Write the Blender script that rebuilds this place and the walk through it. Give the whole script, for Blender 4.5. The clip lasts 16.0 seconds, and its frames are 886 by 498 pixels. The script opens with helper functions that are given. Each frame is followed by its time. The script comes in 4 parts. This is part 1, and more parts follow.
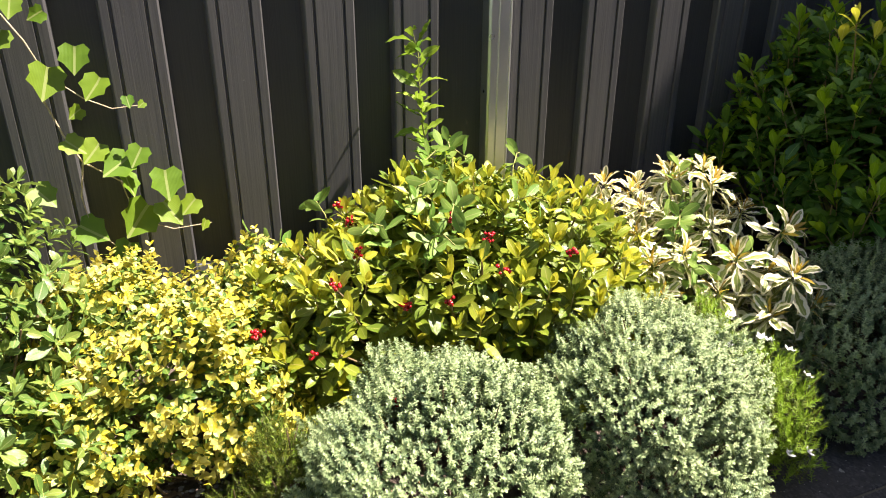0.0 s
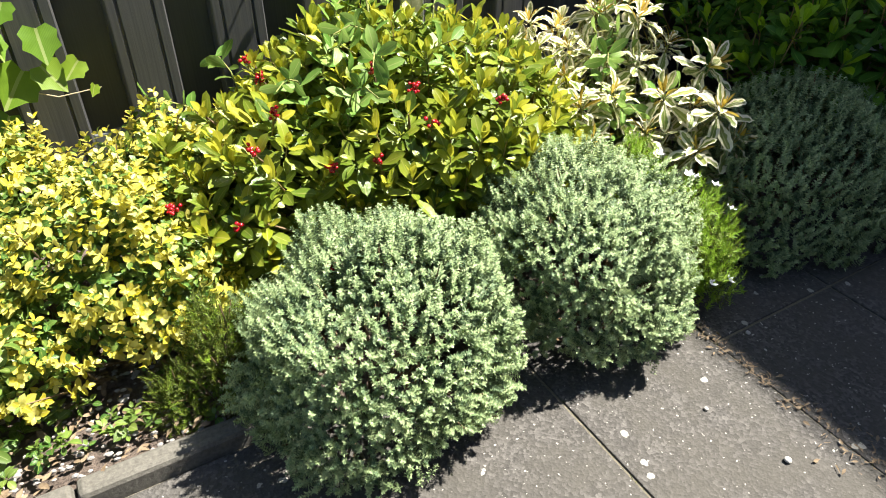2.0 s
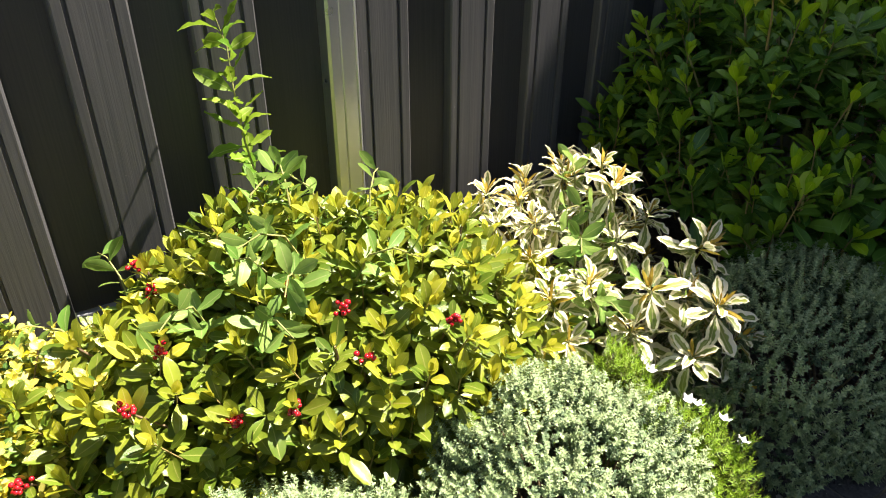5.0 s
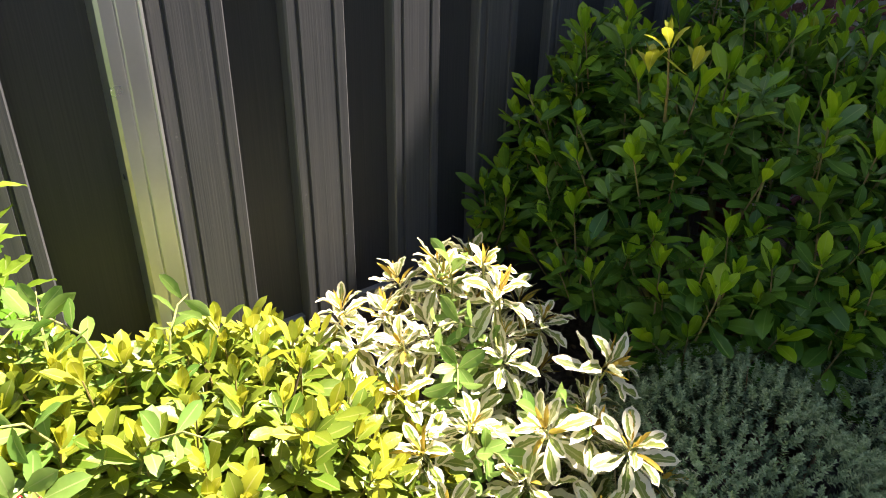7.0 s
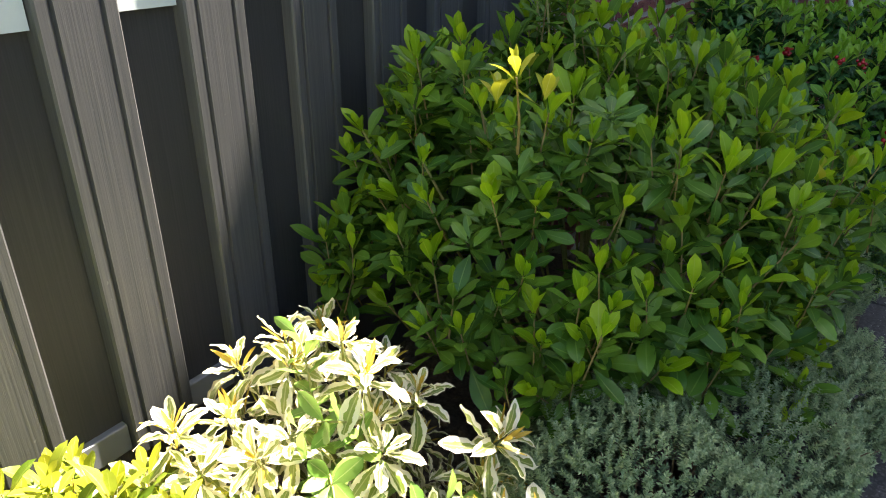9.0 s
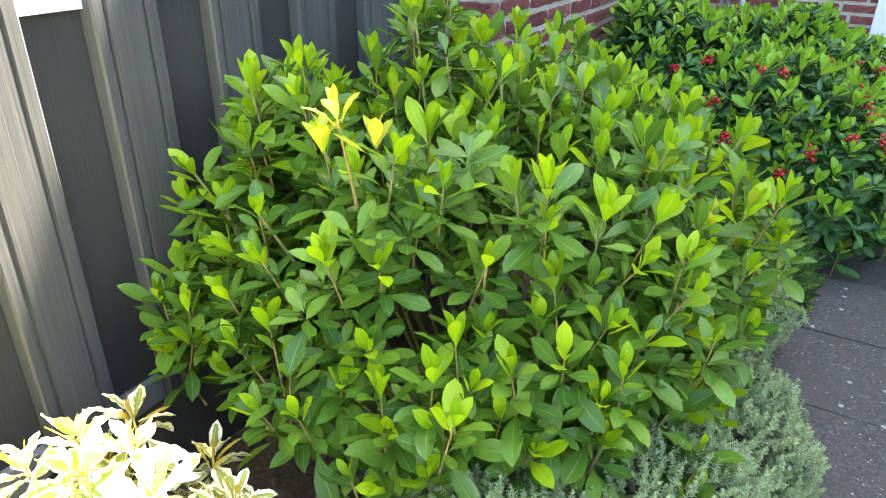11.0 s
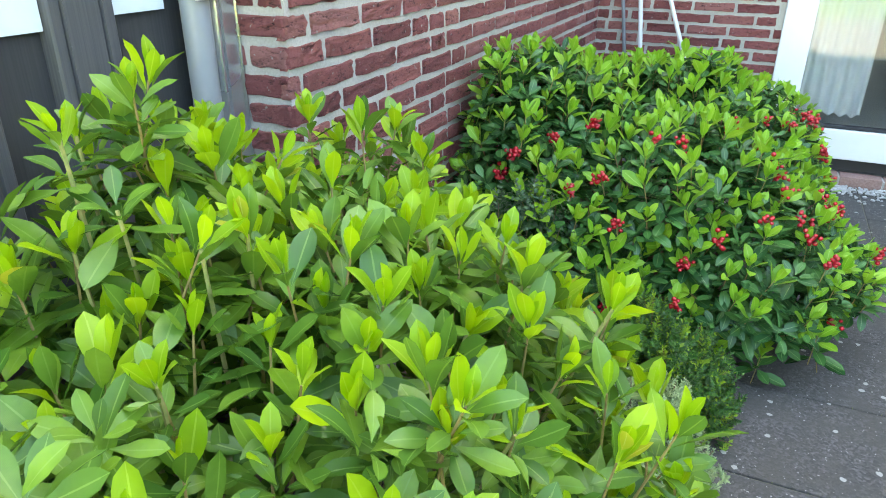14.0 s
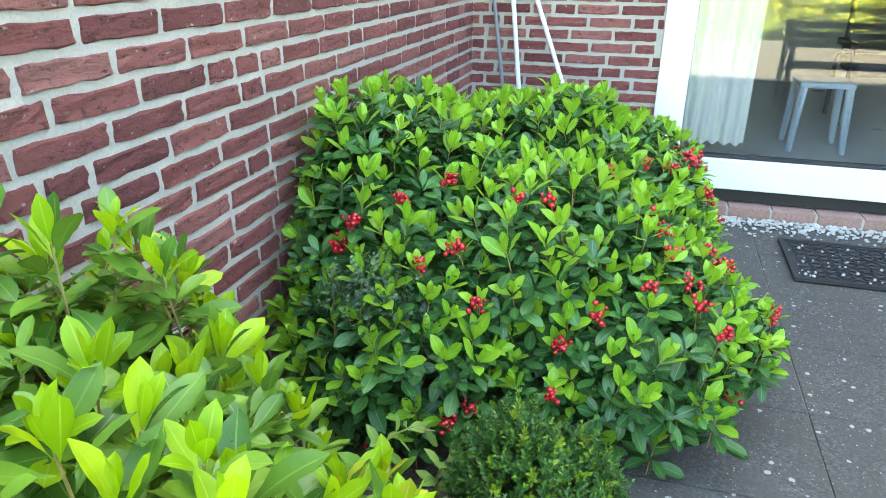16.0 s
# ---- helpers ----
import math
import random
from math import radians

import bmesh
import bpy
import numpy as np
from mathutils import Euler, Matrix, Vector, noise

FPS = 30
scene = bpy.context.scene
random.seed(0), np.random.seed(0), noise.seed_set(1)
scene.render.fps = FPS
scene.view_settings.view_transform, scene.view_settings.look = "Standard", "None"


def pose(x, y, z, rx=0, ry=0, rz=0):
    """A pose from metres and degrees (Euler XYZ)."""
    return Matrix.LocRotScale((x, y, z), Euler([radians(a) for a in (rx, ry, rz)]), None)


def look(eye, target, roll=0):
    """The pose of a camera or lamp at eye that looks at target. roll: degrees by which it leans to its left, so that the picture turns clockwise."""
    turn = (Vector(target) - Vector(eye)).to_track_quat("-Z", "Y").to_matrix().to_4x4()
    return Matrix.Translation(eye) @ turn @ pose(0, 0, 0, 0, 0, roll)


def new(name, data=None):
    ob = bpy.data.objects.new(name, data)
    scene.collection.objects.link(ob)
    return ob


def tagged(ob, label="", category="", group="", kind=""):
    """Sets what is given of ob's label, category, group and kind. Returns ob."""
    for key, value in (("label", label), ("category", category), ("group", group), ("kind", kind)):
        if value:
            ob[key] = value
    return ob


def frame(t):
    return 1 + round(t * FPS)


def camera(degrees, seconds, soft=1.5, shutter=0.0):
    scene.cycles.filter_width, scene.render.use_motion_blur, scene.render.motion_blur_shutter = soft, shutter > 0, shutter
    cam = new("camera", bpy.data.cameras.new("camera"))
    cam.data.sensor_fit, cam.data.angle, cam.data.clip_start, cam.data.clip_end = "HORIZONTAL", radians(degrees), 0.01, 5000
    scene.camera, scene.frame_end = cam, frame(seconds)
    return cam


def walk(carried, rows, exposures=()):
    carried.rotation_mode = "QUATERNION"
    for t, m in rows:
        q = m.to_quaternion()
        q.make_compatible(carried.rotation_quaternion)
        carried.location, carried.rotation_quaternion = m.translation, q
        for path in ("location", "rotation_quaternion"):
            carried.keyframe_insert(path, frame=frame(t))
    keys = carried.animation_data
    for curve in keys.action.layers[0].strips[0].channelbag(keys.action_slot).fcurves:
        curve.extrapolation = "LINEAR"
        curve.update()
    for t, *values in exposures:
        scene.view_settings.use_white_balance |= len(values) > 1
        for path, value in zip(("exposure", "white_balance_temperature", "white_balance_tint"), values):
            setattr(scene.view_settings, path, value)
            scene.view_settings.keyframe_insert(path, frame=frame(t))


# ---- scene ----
cam = camera(65.5, 16.0, soft=1.0)
METRES, EYE, TILT, LEAN, TURN = 2.85, 1.19, 0.0, 0.0, -22.5
ROWS = [
    (0.0, 0.0, 0.0, 0.0, 0.14, -23.43, -0.32),
    (0.5, -0.0068, 0.0191, -0.0109, -3.39, -28.34, -0.32),
    (1.0, -0.0094, 0.0244, -0.0142, -5.52, -32.95, -0.27),
    (1.5, -0.0086, 0.0238, -0.0134, -6.75, -35.43, -0.24),
    (2.0, -0.01, 0.0241, -0.0051, -7.8, -35.98, -0.29),
    (2.5, -0.0108, 0.0304, 0.0048, -8.52, -35.87, -0.27),
    (3.0, 0.0076, 0.0566, 0.0116, -8.89, -35.81, -0.25),
    (5.5, 0.048, 0.2117, 0.0286, -11.87, -28.29, -0.91),
    (6.0, 0.0736, 0.2426, 0.0245, -15.13, -27.35, -0.8),
    (6.5, 0.1016, 0.2752, 0.0239, -16.76, -27.13, -0.82),
    (7.0, 0.1105, 0.3009, 0.0244, -17.86, -26.98, -0.96),
    (7.5, 0.1157, 0.349, 0.029, -20.34, -26.73, -0.94),
    (8.0, 0.118, 0.374, 0.0271, -25.85, -26.36, -0.8),
    (10.5, 0.1959, 0.3958, 0.0346, -36.76, -26.65, -0.4),
    (11.0, 0.2394, 0.4026, 0.0358, -37.02, -26.55, -0.45),
    (11.5, 0.2643, 0.4098, 0.0359, -37.21, -26.61, -0.47),
    (12.0, 0.2944, 0.44, 0.0369, -37.73, -26.61, -0.5),
    (12.5, 0.3336, 0.4736, 0.0437, -39.97, -25.8, -0.35),
    (13.0, 0.3872, 0.4847, 0.0455, -42.35, -25.26, -0.21),
    (13.5, 0.4356, 0.4946, 0.048, -42.82, -25.0, -0.23),
    (14.0, 0.4689, 0.5156, 0.0478, -43.3, -24.91, -0.37),
    (14.5, 0.5032, 0.5481, 0.0538, -44.73, -23.79, -0.29),
    (15.0, 0.5462, 0.5608, 0.0483, -47.67, -23.03, -0.29),
    (15.5, 0.603, 0.5656, 0.049, -49.56, -23.09, -0.26),
    (16.0, 0.6291, 0.5641, 0.0451, -51.0, -22.98, -0.25),
]
EXPOSURES = [(0.0, 1.97, 7000, 18), (0.8, 1.9, 6900, 15), (1.5, 1.85, 6600, 10), (2.5, 1.8, 6500, 7), (3.2, 1.82, 6500, 8), (5.3, 2.0, 6900, 15), (6.0, 2.05, 6900, 16), (7.0, 2.42, 6900, 16), (8.2, 2.88, 7000, 14), (10.3, 4.35, 7500, 7), (11.0, 5.12, 7700, 8), (12.5, 5.4, 7900, 6), (14.5, 5.52, 8300, 2), (16.0, 5.74, 8200, -1)]
walk(cam, [(t, pose(0, 0, EYE, TILT, LEAN, TURN) @ pose(METRES * x, METRES * y, METRES * z, 90 + pitch, roll, yaw)) for t, x, y, z, yaw, pitch, roll in ROWS], EXPOSURES)

# ---- light ----
SUN_TO = Vector((0.60, -0.10, 1.0)).normalized()
elevation = math.asin(SUN_TO.z)
azimuth = math.atan2(SUN_TO.x, SUN_TO.y)
world = bpy.data.worlds.new("sky")
scene.world = world
world.use_nodes = True
sky = world.node_tree.nodes.new("ShaderNodeTexSky")
sky.sky_type = "NISHITA"
sky.sun_disc = False
sky.sun_elevation, sky.sun_rotation = elevation, azimuth
world.node_tree.nodes["Background"].inputs["Strength"].default_value = 0.046
world.node_tree.links.new(sky.outputs[0], world.node_tree.nodes["Background"].inputs[0])
sun_data = bpy.data.lights.new("sun", "SUN")
sun_data.energy, sun_data.angle, sun_data.color = 5.0, radians(0.55), (1.0, 0.95, 0.86)
sun = new("sun", sun_data)
sun.matrix_world = look(SUN_TO * 30, (0, 0, 0))


# ---- materials ----
class Nodes:
    """A small builder for one node material."""

    def __init__(self, name):
        self.m = bpy.data.materials.new(name)
        self.m.use_nodes = True
        self.t = self.m.node_tree
        self.b = self.t.nodes["Principled BSDF"]
        self.out = self.t.nodes["Material Output"]

    def n(self, kind, **sockets):
        node = self.t.nodes.new(kind)
        for k, v in sockets.items():
            self.put(node, k.replace("_", " "), v)
        return node

    def put(self, node, key, v):
        s = node.inputs[int(key)] if key.isdigit() else node.inputs[key]
        if isinstance(v, bpy.types.NodeSocket):
            self.t.links.new(v, s)
        else:
            s.default_value = (*v, 1.0) if isinstance(v, tuple) and len(v) == 3 and s.type == "RGBA" else v

    def coords(self, kind="Object"):
        return self.n("ShaderNodeTexCoord").outputs[kind]

    def where(self):
        return self.n("ShaderNodeNewGeometry").outputs["Position"]

    def noise(self, scale, detail=4.0, vector=None, rough=0.55):
        node = self.n("ShaderNodeTexNoise", Scale=scale, Detail=detail, Roughness=rough)
        self.t.links.new(vector if vector is not None else self.where(), node.inputs["Vector"])
        return node.outputs["Fac"]

    def ramp(self, fac, *stops):
        node = self.n("ShaderNodeValToRGB")
        self.t.links.new(fac, node.inputs[0])
        e = node.color_ramp.elements
        while len(e) < len(stops):
            e.new(0.5)
        for el, (p, c) in zip(e, stops):
            el.position = p
            el.color = (*c, 1.0) if isinstance(c, tuple) else (c, c, c, 1.0)
        return node.outputs[0]

    def mix(self, fac, a, b, mode="MIX"):
        node = self.t.nodes.new("ShaderNodeMix")
        node.data_type, node.blend_type = "RGBA", mode
        for i, v in ((0, fac), (6, a), (7, b)):
            s = node.inputs[i]
            if isinstance(v, bpy.types.NodeSocket):
                self.t.links.new(v, s)
            else:
                s.default_value = (*v, 1.0) if isinstance(v, tuple) else v
        return node.outputs[2]

    def maths(self, op, a, b=0.0, c=0.0):
        node = self.t.nodes.new("ShaderNodeMath")
        node.operation = op
        for i, v in enumerate((a, b, c)):
            if isinstance(v, bpy.types.NodeSocket):
                self.t.links.new(v, node.inputs[i])
            else:
                node.inputs[i].default_value = v
        return node.outputs[0]

    def bump(self, height, strength=0.3, distance=0.01):
        node = self.n("ShaderNodeBump", Strength=strength, Distance=distance, Height=height)
        self.put(self.b, "Normal", node.outputs[0])
        return node

    def set(self, **kw):
        for k, v in kw.items():
            self.put(self.b, k.replace("_", " "), v)
        return self.m


def leaf_material(name, dark, light, rib, by_object, gloss=0.38, through_light=0.3, margin=None, margin_width=0.3, glow=None):
    """A leaf: hue varies from leaf to leaf, a pale midrib, fine veins, optional cream margin, light shines through."""
    k = Nodes(name)
    rnd = k.n("ShaderNodeObjectInfo").outputs["Random"] if by_object else k.n("ShaderNodeNewGeometry").outputs["Random Per Island"]
    col = k.ramp(rnd, (0.0, dark), (0.6, tuple((a + b) / 2 for a, b in zip(dark, light))), (1.0, light))
    uv = k.n("ShaderNodeSeparateXYZ", Vector=k.n("ShaderNodeUVMap").outputs[0])
    across = k.maths("ABSOLUTE", k.maths("SUBTRACT", uv.outputs[0], 0.5))
    col = k.mix(k.maths("MULTIPLY", k.noise(55.0, 3.0), 0.5), col, tuple(c * 0.55 for c in dark))
    if margin:
        wob = k.maths("MULTIPLY", k.maths("SUBTRACT", k.noise(70.0, 2.0), 0.5), 0.5)
        edge = k.maths("ADD", across, wob)
        tip = k.maths("GREATER_THAN", uv.outputs[1], 0.90)
        fac = k.maths("MAXIMUM", k.maths("GREATER_THAN", edge, 0.5 - margin_width), tip)
        col = k.mix(fac, col, margin)
    ribm = k.maths("LESS_THAN", across, 0.035)
    col = k.mix(k.maths("MULTIPLY", ribm, 0.6), col, rib)
    k.set(Base_Color=col, Roughness=gloss)
    k.put(k.b, "Specular IOR Level", 0.4)
    veins = k.n("ShaderNodeTexWave", Scale=9.0, Distortion=1.5)
    k.t.links.new(k.n("ShaderNodeUVMap").outputs[0], veins.inputs["Vector"])
    k.bump(veins.outputs["Fac"], 0.15, 0.002)
    tr = k.n("ShaderNodeBsdfTranslucent", Color=k.mix(0.5, col, glow or light, "MIX"))
    mx = k.n("ShaderNodeMixShader", Fac=through_light)
    k.t.links.new(k.b.outputs[0], mx.inputs[1])
    k.t.links.new(tr.outputs[0], mx.inputs[2])
    k.t.links.new(mx.outputs[0], k.out.inputs["Surface"])
    return k.m


def leaf_pair(name, *a, **kw):
    """The same leaf for single leaves and for joined foliage."""
    return leaf_material(name + "_single", *a, True, **kw), leaf_material(name, *a, False, **kw)


SKIMMIA_YOUNG = leaf_pair("skimmia_leaf_yellowgreen", (0.28, 0.33, 0.02), (0.64, 0.59, 0.06), (0.6, 0.55, 0.2), gloss=0.34, through_light=0.36)
SKIMMIA_OLD = leaf_pair("skimmia_leaf_green", (0.08, 0.15, 0.015), (0.34, 0.38, 0.04), (0.35, 0.35, 0.1), gloss=0.3, through_light=0.26)
BUSH_YOUNG = leaf_pair("bush_leaf_young", (0.22, 0.42, 0.012), (0.46, 0.65, 0.02), (0.44, 0.58, 0.08), gloss=0.36, through_light=0.4)
BUSH_OLD = leaf_pair("bush_leaf_old", (0.048, 0.14, 0.022), (0.22, 0.385, 0.04), (0.2, 0.34, 0.06), gloss=0.26, through_light=0.24)
# rhododendron leaf with direct sunlight put into its yellow colour
BUSH_SUNLIT = leaf_pair("bush_leaf_sunlit_yellow", (0.42, 0.46, 0.03), (0.58, 0.56, 0.05), (0.6, 0.6, 0.2), gloss=0.4, through_light=0.35)
BERRY_YOUNG = leaf_pair("berry_shrub_leaf_young", (0.18, 0.43, 0.025), (0.38, 0.62, 0.055), (0.48, 0.62, 0.15), gloss=0.33, through_light=0.36)
BERRY_OLD = leaf_pair("berry_shrub_leaf_old", (0.022, 0.09, 0.028), (0.10, 0.26, 0.06), (0.18, 0.3, 0.1), gloss=0.22, through_light=0.18)
VARIEGATED = leaf_pair("variegated_leaf", (0.15, 0.24, 0.03), (0.38, 0.43, 0.09), (0.6, 0.58, 0.3), gloss=0.4, through_light=0.3, margin=(0.88, 0.82, 0.62), margin_width=0.27, glow=(0.75, 0.7, 0.45))
VARIEGATED_CORE = leaf_pair("variegated_young_leaf", (0.42, 0.26, 0.03), (0.62, 0.48, 0.08), (0.6, 0.45, 0.15), gloss=0.42, through_light=0.3)
EUONYMUS = leaf_pair("euonymus_leaf", (0.55, 0.47, 0.02), (0.85, 0.80, 0.25), (0.7, 0.68, 0.3), gloss=0.34, through_light=0.3)
EUONYMUS_GREEN = leaf_pair("euonymus_green_leaf", (0.06, 0.15, 0.03), (0.24, 0.32, 0.06), (0.4, 0.4, 0.1), gloss=0.35, through_light=0.25)
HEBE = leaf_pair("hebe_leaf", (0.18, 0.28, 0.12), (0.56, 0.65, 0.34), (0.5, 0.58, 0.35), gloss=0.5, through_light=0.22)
# inner hebe leaves: same leaf, the crown's inner shade put into a darker colour
HEBE_SHADED = leaf_pair("hebe_shaded_inner_leaf", (0.07, 0.13, 0.06), (0.26, 0.35, 0.18), (0.3, 0.35, 0.2), gloss=0.55, through_light=0.15)
HEATH = leaf_pair("heath_needle", (0.05, 0.085, 0.01), (0.19, 0.23, 0.02), (0.2, 0.25, 0.05), gloss=0.5, through_light=0.2)
LIME = leaf_pair("lime_needle", (0.16, 0.30, 0.02), (0.33, 0.48, 0.04), (0.4, 0.5, 0.1), gloss=0.45, through_light=0.3)
YEW = leaf_pair("yew_needle", (0.02, 0.08, 0.02), (0.09, 0.24, 0.04), (0.15, 0.28, 0.06), gloss=0.36, through_light=0.18)
IVY = leaf_pair("ivy_leaf", (0.09, 0.22, 0.015), (0.30, 0.42, 0.04), (0.45, 0.5, 0.2), gloss=0.45, through_light=0.4)
PALE = leaf_pair("pale_green_leaf", (0.06, 0.14, 0.025), (0.27, 0.34, 0.07), (0.4, 0.45, 0.2), gloss=0.4, through_light=0.30)
COTONEASTER = leaf_pair("cotoneaster_leaf", (0.03, 0.085, 0.04), (0.13, 0.22, 0.10), (0.2, 0.28, 0.16), gloss=0.4, through_light=0.15)
FERNY = leaf_pair("compound_leaf", (0.14, 0.30, 0.05), (0.34, 0.48, 0.12), (0.45, 0.5, 0.2), gloss=0.42, through_light=0.35)


def wood_stem(name, a, b):
    k = Nodes(name)
    f = k.noise(60.0, 5.0)
    k.bump(f, 0.5, 0.003)
    return k.set(Base_Color=k.ramp(f, (0.3, a), (0.7, b)), Roughness=0.8)


STEM = wood_stem("stem_bark", (0.10, 0.065, 0.035), (0.22, 0.15, 0.08))
STEM_GREEN = wood_stem("stem_green", (0.16, 0.20, 0.05), (0.34, 0.30, 0.10))
TWIG = wood_stem("young_twig", (0.16, 0.13, 0.04), (0.34, 0.24, 0.08))
STEM_PALE = wood_stem("stem_pale", (0.30, 0.24, 0.15), (0.50, 0.42, 0.30))


def plain(name, colour, rough=0.5, metal=0.0, grain=40.0, spread=0.12, bump=0.08):
    """Paint, plastic or metal with faint dirt and unevenness."""
    k = Nodes(name)
    f = k.noise(grain, 5.0)
    g = k.noise(3.0, 3.0)
    c = k.mix(k.maths("MULTIPLY", f, spread * 2), colour, tuple(x * 0.6 for x in colour))
    c = k.mix(k.maths("MULTIPLY", g, spread), c, tuple(min(1, x * 1.25 + 0.01) for x in colour))
    k.bump(f, bump, 0.003)
    return k.set(Base_Color=c, Roughness=k.ramp(g, (0.3, max(0.02, rough - 0.08)), (0.7, min(1, rough + 0.1))), Metallic=metal)


def fence_material(name, tone):
    k = Nodes(name)
    p = k.where()
    stretch = k.n("ShaderNodeMapping", Vector=p, Scale=(260.0, 260.0, 3.0))
    grain = k.noise(1.0, 4.0, stretch.outputs[0])
    broad = k.noise(2.2, 4.0)
    specks = k.ramp(k.noise(90.0, 2.0), (0.74, 0.0), (0.78, 1.0))
    c = k.ramp(grain, (0.3, (0.033, 0.035, 0.041)), (0.7, (0.068, 0.067, 0.070)))
    c = k.mix(k.maths("MULTIPLY", broad, 0.35), c, (0.100, 0.096, 0.094))
    c = k.mix(k.maths("MULTIPLY", specks, 0.18), c, (0.3, 0.29, 0.27))
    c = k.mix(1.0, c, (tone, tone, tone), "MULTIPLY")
    k.bump(grain, 0.25, 0.002)
    return k.set(Base_Color=c, Roughness=k.ramp(broad, (0.3, 0.42), (0.7, 0.6)))


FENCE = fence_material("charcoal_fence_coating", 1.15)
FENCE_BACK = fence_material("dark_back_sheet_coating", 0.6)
ALU = plain("brushed_aluminium", (0.55, 0.56, 0.57), 0.32, 0.85, 90.0)
GREY_PROFILE = plain("grey_coated_profile", (0.22, 0.23, 0.25), 0.4, 0.3)
PIPE = plain("weathered_grey_pipe", (0.27, 0.28, 0.29), 0.45)
BOARD = plain("pale_translucent_board", (0.62, 0.68, 0.70), 0.45)
WHITE = plain("white_frame_paint", (0.74, 0.745, 0.75), 0.32, 0.0, 30.0, 0.05, 0.02)
BLACK = plain("black_rubber", (0.018, 0.018, 0.02), 0.6)
POLE = plain("white_pole_plastic", (0.75, 0.74, 0.72), 0.35)


def brick_material(name, by_object):
    k = Nodes(name)
    rnd = k.n("ShaderNodeObjectInfo").outputs["Random"] if by_object else k.n("ShaderNodeNewGeometry").outputs["Random Per Island"]
    base = k.ramp(rnd, (0.0, (0.20, 0.052, 0.052)), (0.35, (0.29, 0.080, 0.075)), (0.7, (0.355, 0.108, 0.098)), (1.0, (0.42, 0.165, 0.145)))
    p = k.where()
    drag = k.n("ShaderNodeMapping", Vector=p, Scale=(1.0, 1.0, 2.6))
    folds = k.noise(42.0, 7.0, drag.outputs[0], 0.74)
    fine = k.noise(220.0, 3.0, p)
    c = k.mix(k.ramp(folds, (0.34, 0.9), (0.47, 0.0)), base, (0.045, 0.015, 0.018))
    c = k.mix(k.ramp(fine, (0.55, 0.0), (0.75, 0.3)), c, (0.44, 0.19, 0.14))
    c = k.mix(k.ramp(k.noise(60.0, 3.0), (0.66, 0.0), (0.72, 0.7)), c, (0.55, 0.48, 0.43))
    h = k.maths("ADD", folds, k.maths("MULTIPLY", fine, 0.25))
    k.bump(h, 1.0, 0.024)
    return k.set(Base_Color=c, Roughness=0.88)


BRICK, BRICK_JOINED = brick_material("brick_face_single", True), brick_material("brick_face", False)


def grit_material(name, a, b, scale, rough=0.92, bump=0.6, distance=0.004):
    k = Nodes(name)
    f, g = k.noise(scale, 6.0, rough=0.7), k.noise(scale / 14, 4.0)
    c = k.mix(k.maths("MULTIPLY", g, 0.6), k.ramp(f, (0.3, a), (0.7, b)), tuple(x * 0.6 for x in a))
    k.bump(f, bump, distance)
    return k.set(Base_Color=c, Roughness=rough)


MORTAR = grit_material("mortar", (0.42, 0.385, 0.335), (0.59, 0.545, 0.48), 160.0)
SOIL = grit_material("dark_soil", (0.07, 0.052, 0.042), (0.28, 0.21, 0.17), 70.0, bump=1.0, distance=0.02)
KERB = grit_material("concrete_kerb", (0.085, 0.078, 0.066), (0.20, 0.185, 0.16), 110.0)
JOINT_SAND = grit_material("mossy_joint_sand", (0.10, 0.09, 0.065), (0.24, 0.21, 0.15), 130.0, bump=0.9)


def slab_material():
    k = Nodes("weathered_concrete_slab")
    p = k.where()
    agg = k.n("ShaderNodeTexVoronoi", Scale=150.0)
    k.t.links.new(p, agg.inputs["Vector"])
    f, g, s = k.noise(300.0, 4.0), k.noise(7.0, 6.0, rough=0.65), k.noise(1.3, 3.0)
    c = k.ramp(agg.outputs["Color"], (0.2, (0.034, 0.031, 0.030)), (0.55, (0.062, 0.057, 0.055)), (0.9, (0.125, 0.116, 0.110)))
    c = k.mix(k.ramp(g, (0.38, 0.8), (0.60, 0.0)), c, (0.055, 0.050, 0.043))
    c = k.mix(k.maths("MULTIPLY", s, 0.35), c, (0.115, 0.104, 0.088))
    lich = k.n("ShaderNodeTexVoronoi", Scale=17.0)
    k.t.links.new(p, lich.inputs["Vector"])
    spot = k.maths("LESS_THAN", k.maths("ADD", lich.outputs["Distance"], k.maths("MULTIPLY", k.noise(70.0, 3.0), 0.25)), 0.27)
    some = k.maths("GREATER_THAN", k.n("ShaderNodeSeparateColor", Color=lich.outputs["Color"]).outputs[0], 0.45)
    c = k.mix(k.maths("MULTIPLY", k.maths("MULTIPLY", spot, some), 0.7), c, (0.45, 0.43, 0.38))
    pale = k.maths("GREATER_THAN", k.noise(95.0, 1.0), 0.73)
    c = k.mix(k.maths("MULTIPLY", pale, 0.7), c, (0.5, 0.47, 0.43))
    k.bump(k.maths("ADD", agg.outputs["Distance"], f), 0.5, 0.004)
    return k.set(Base_Color=c, Roughness=0.9)


SLAB = slab_material()


def glossy(name, colour, rough):
    k = Nodes(name)
    f = k.noise(200.0, 2.0)
    k.set(Base_Color=k.mix(k.maths("MULTIPLY", f, 0.4), colour, tuple(c * 0.45 for c in colour)), Roughness=rough)
    k.put(k.b, "Coat Weight", 0.3)
    return k.m


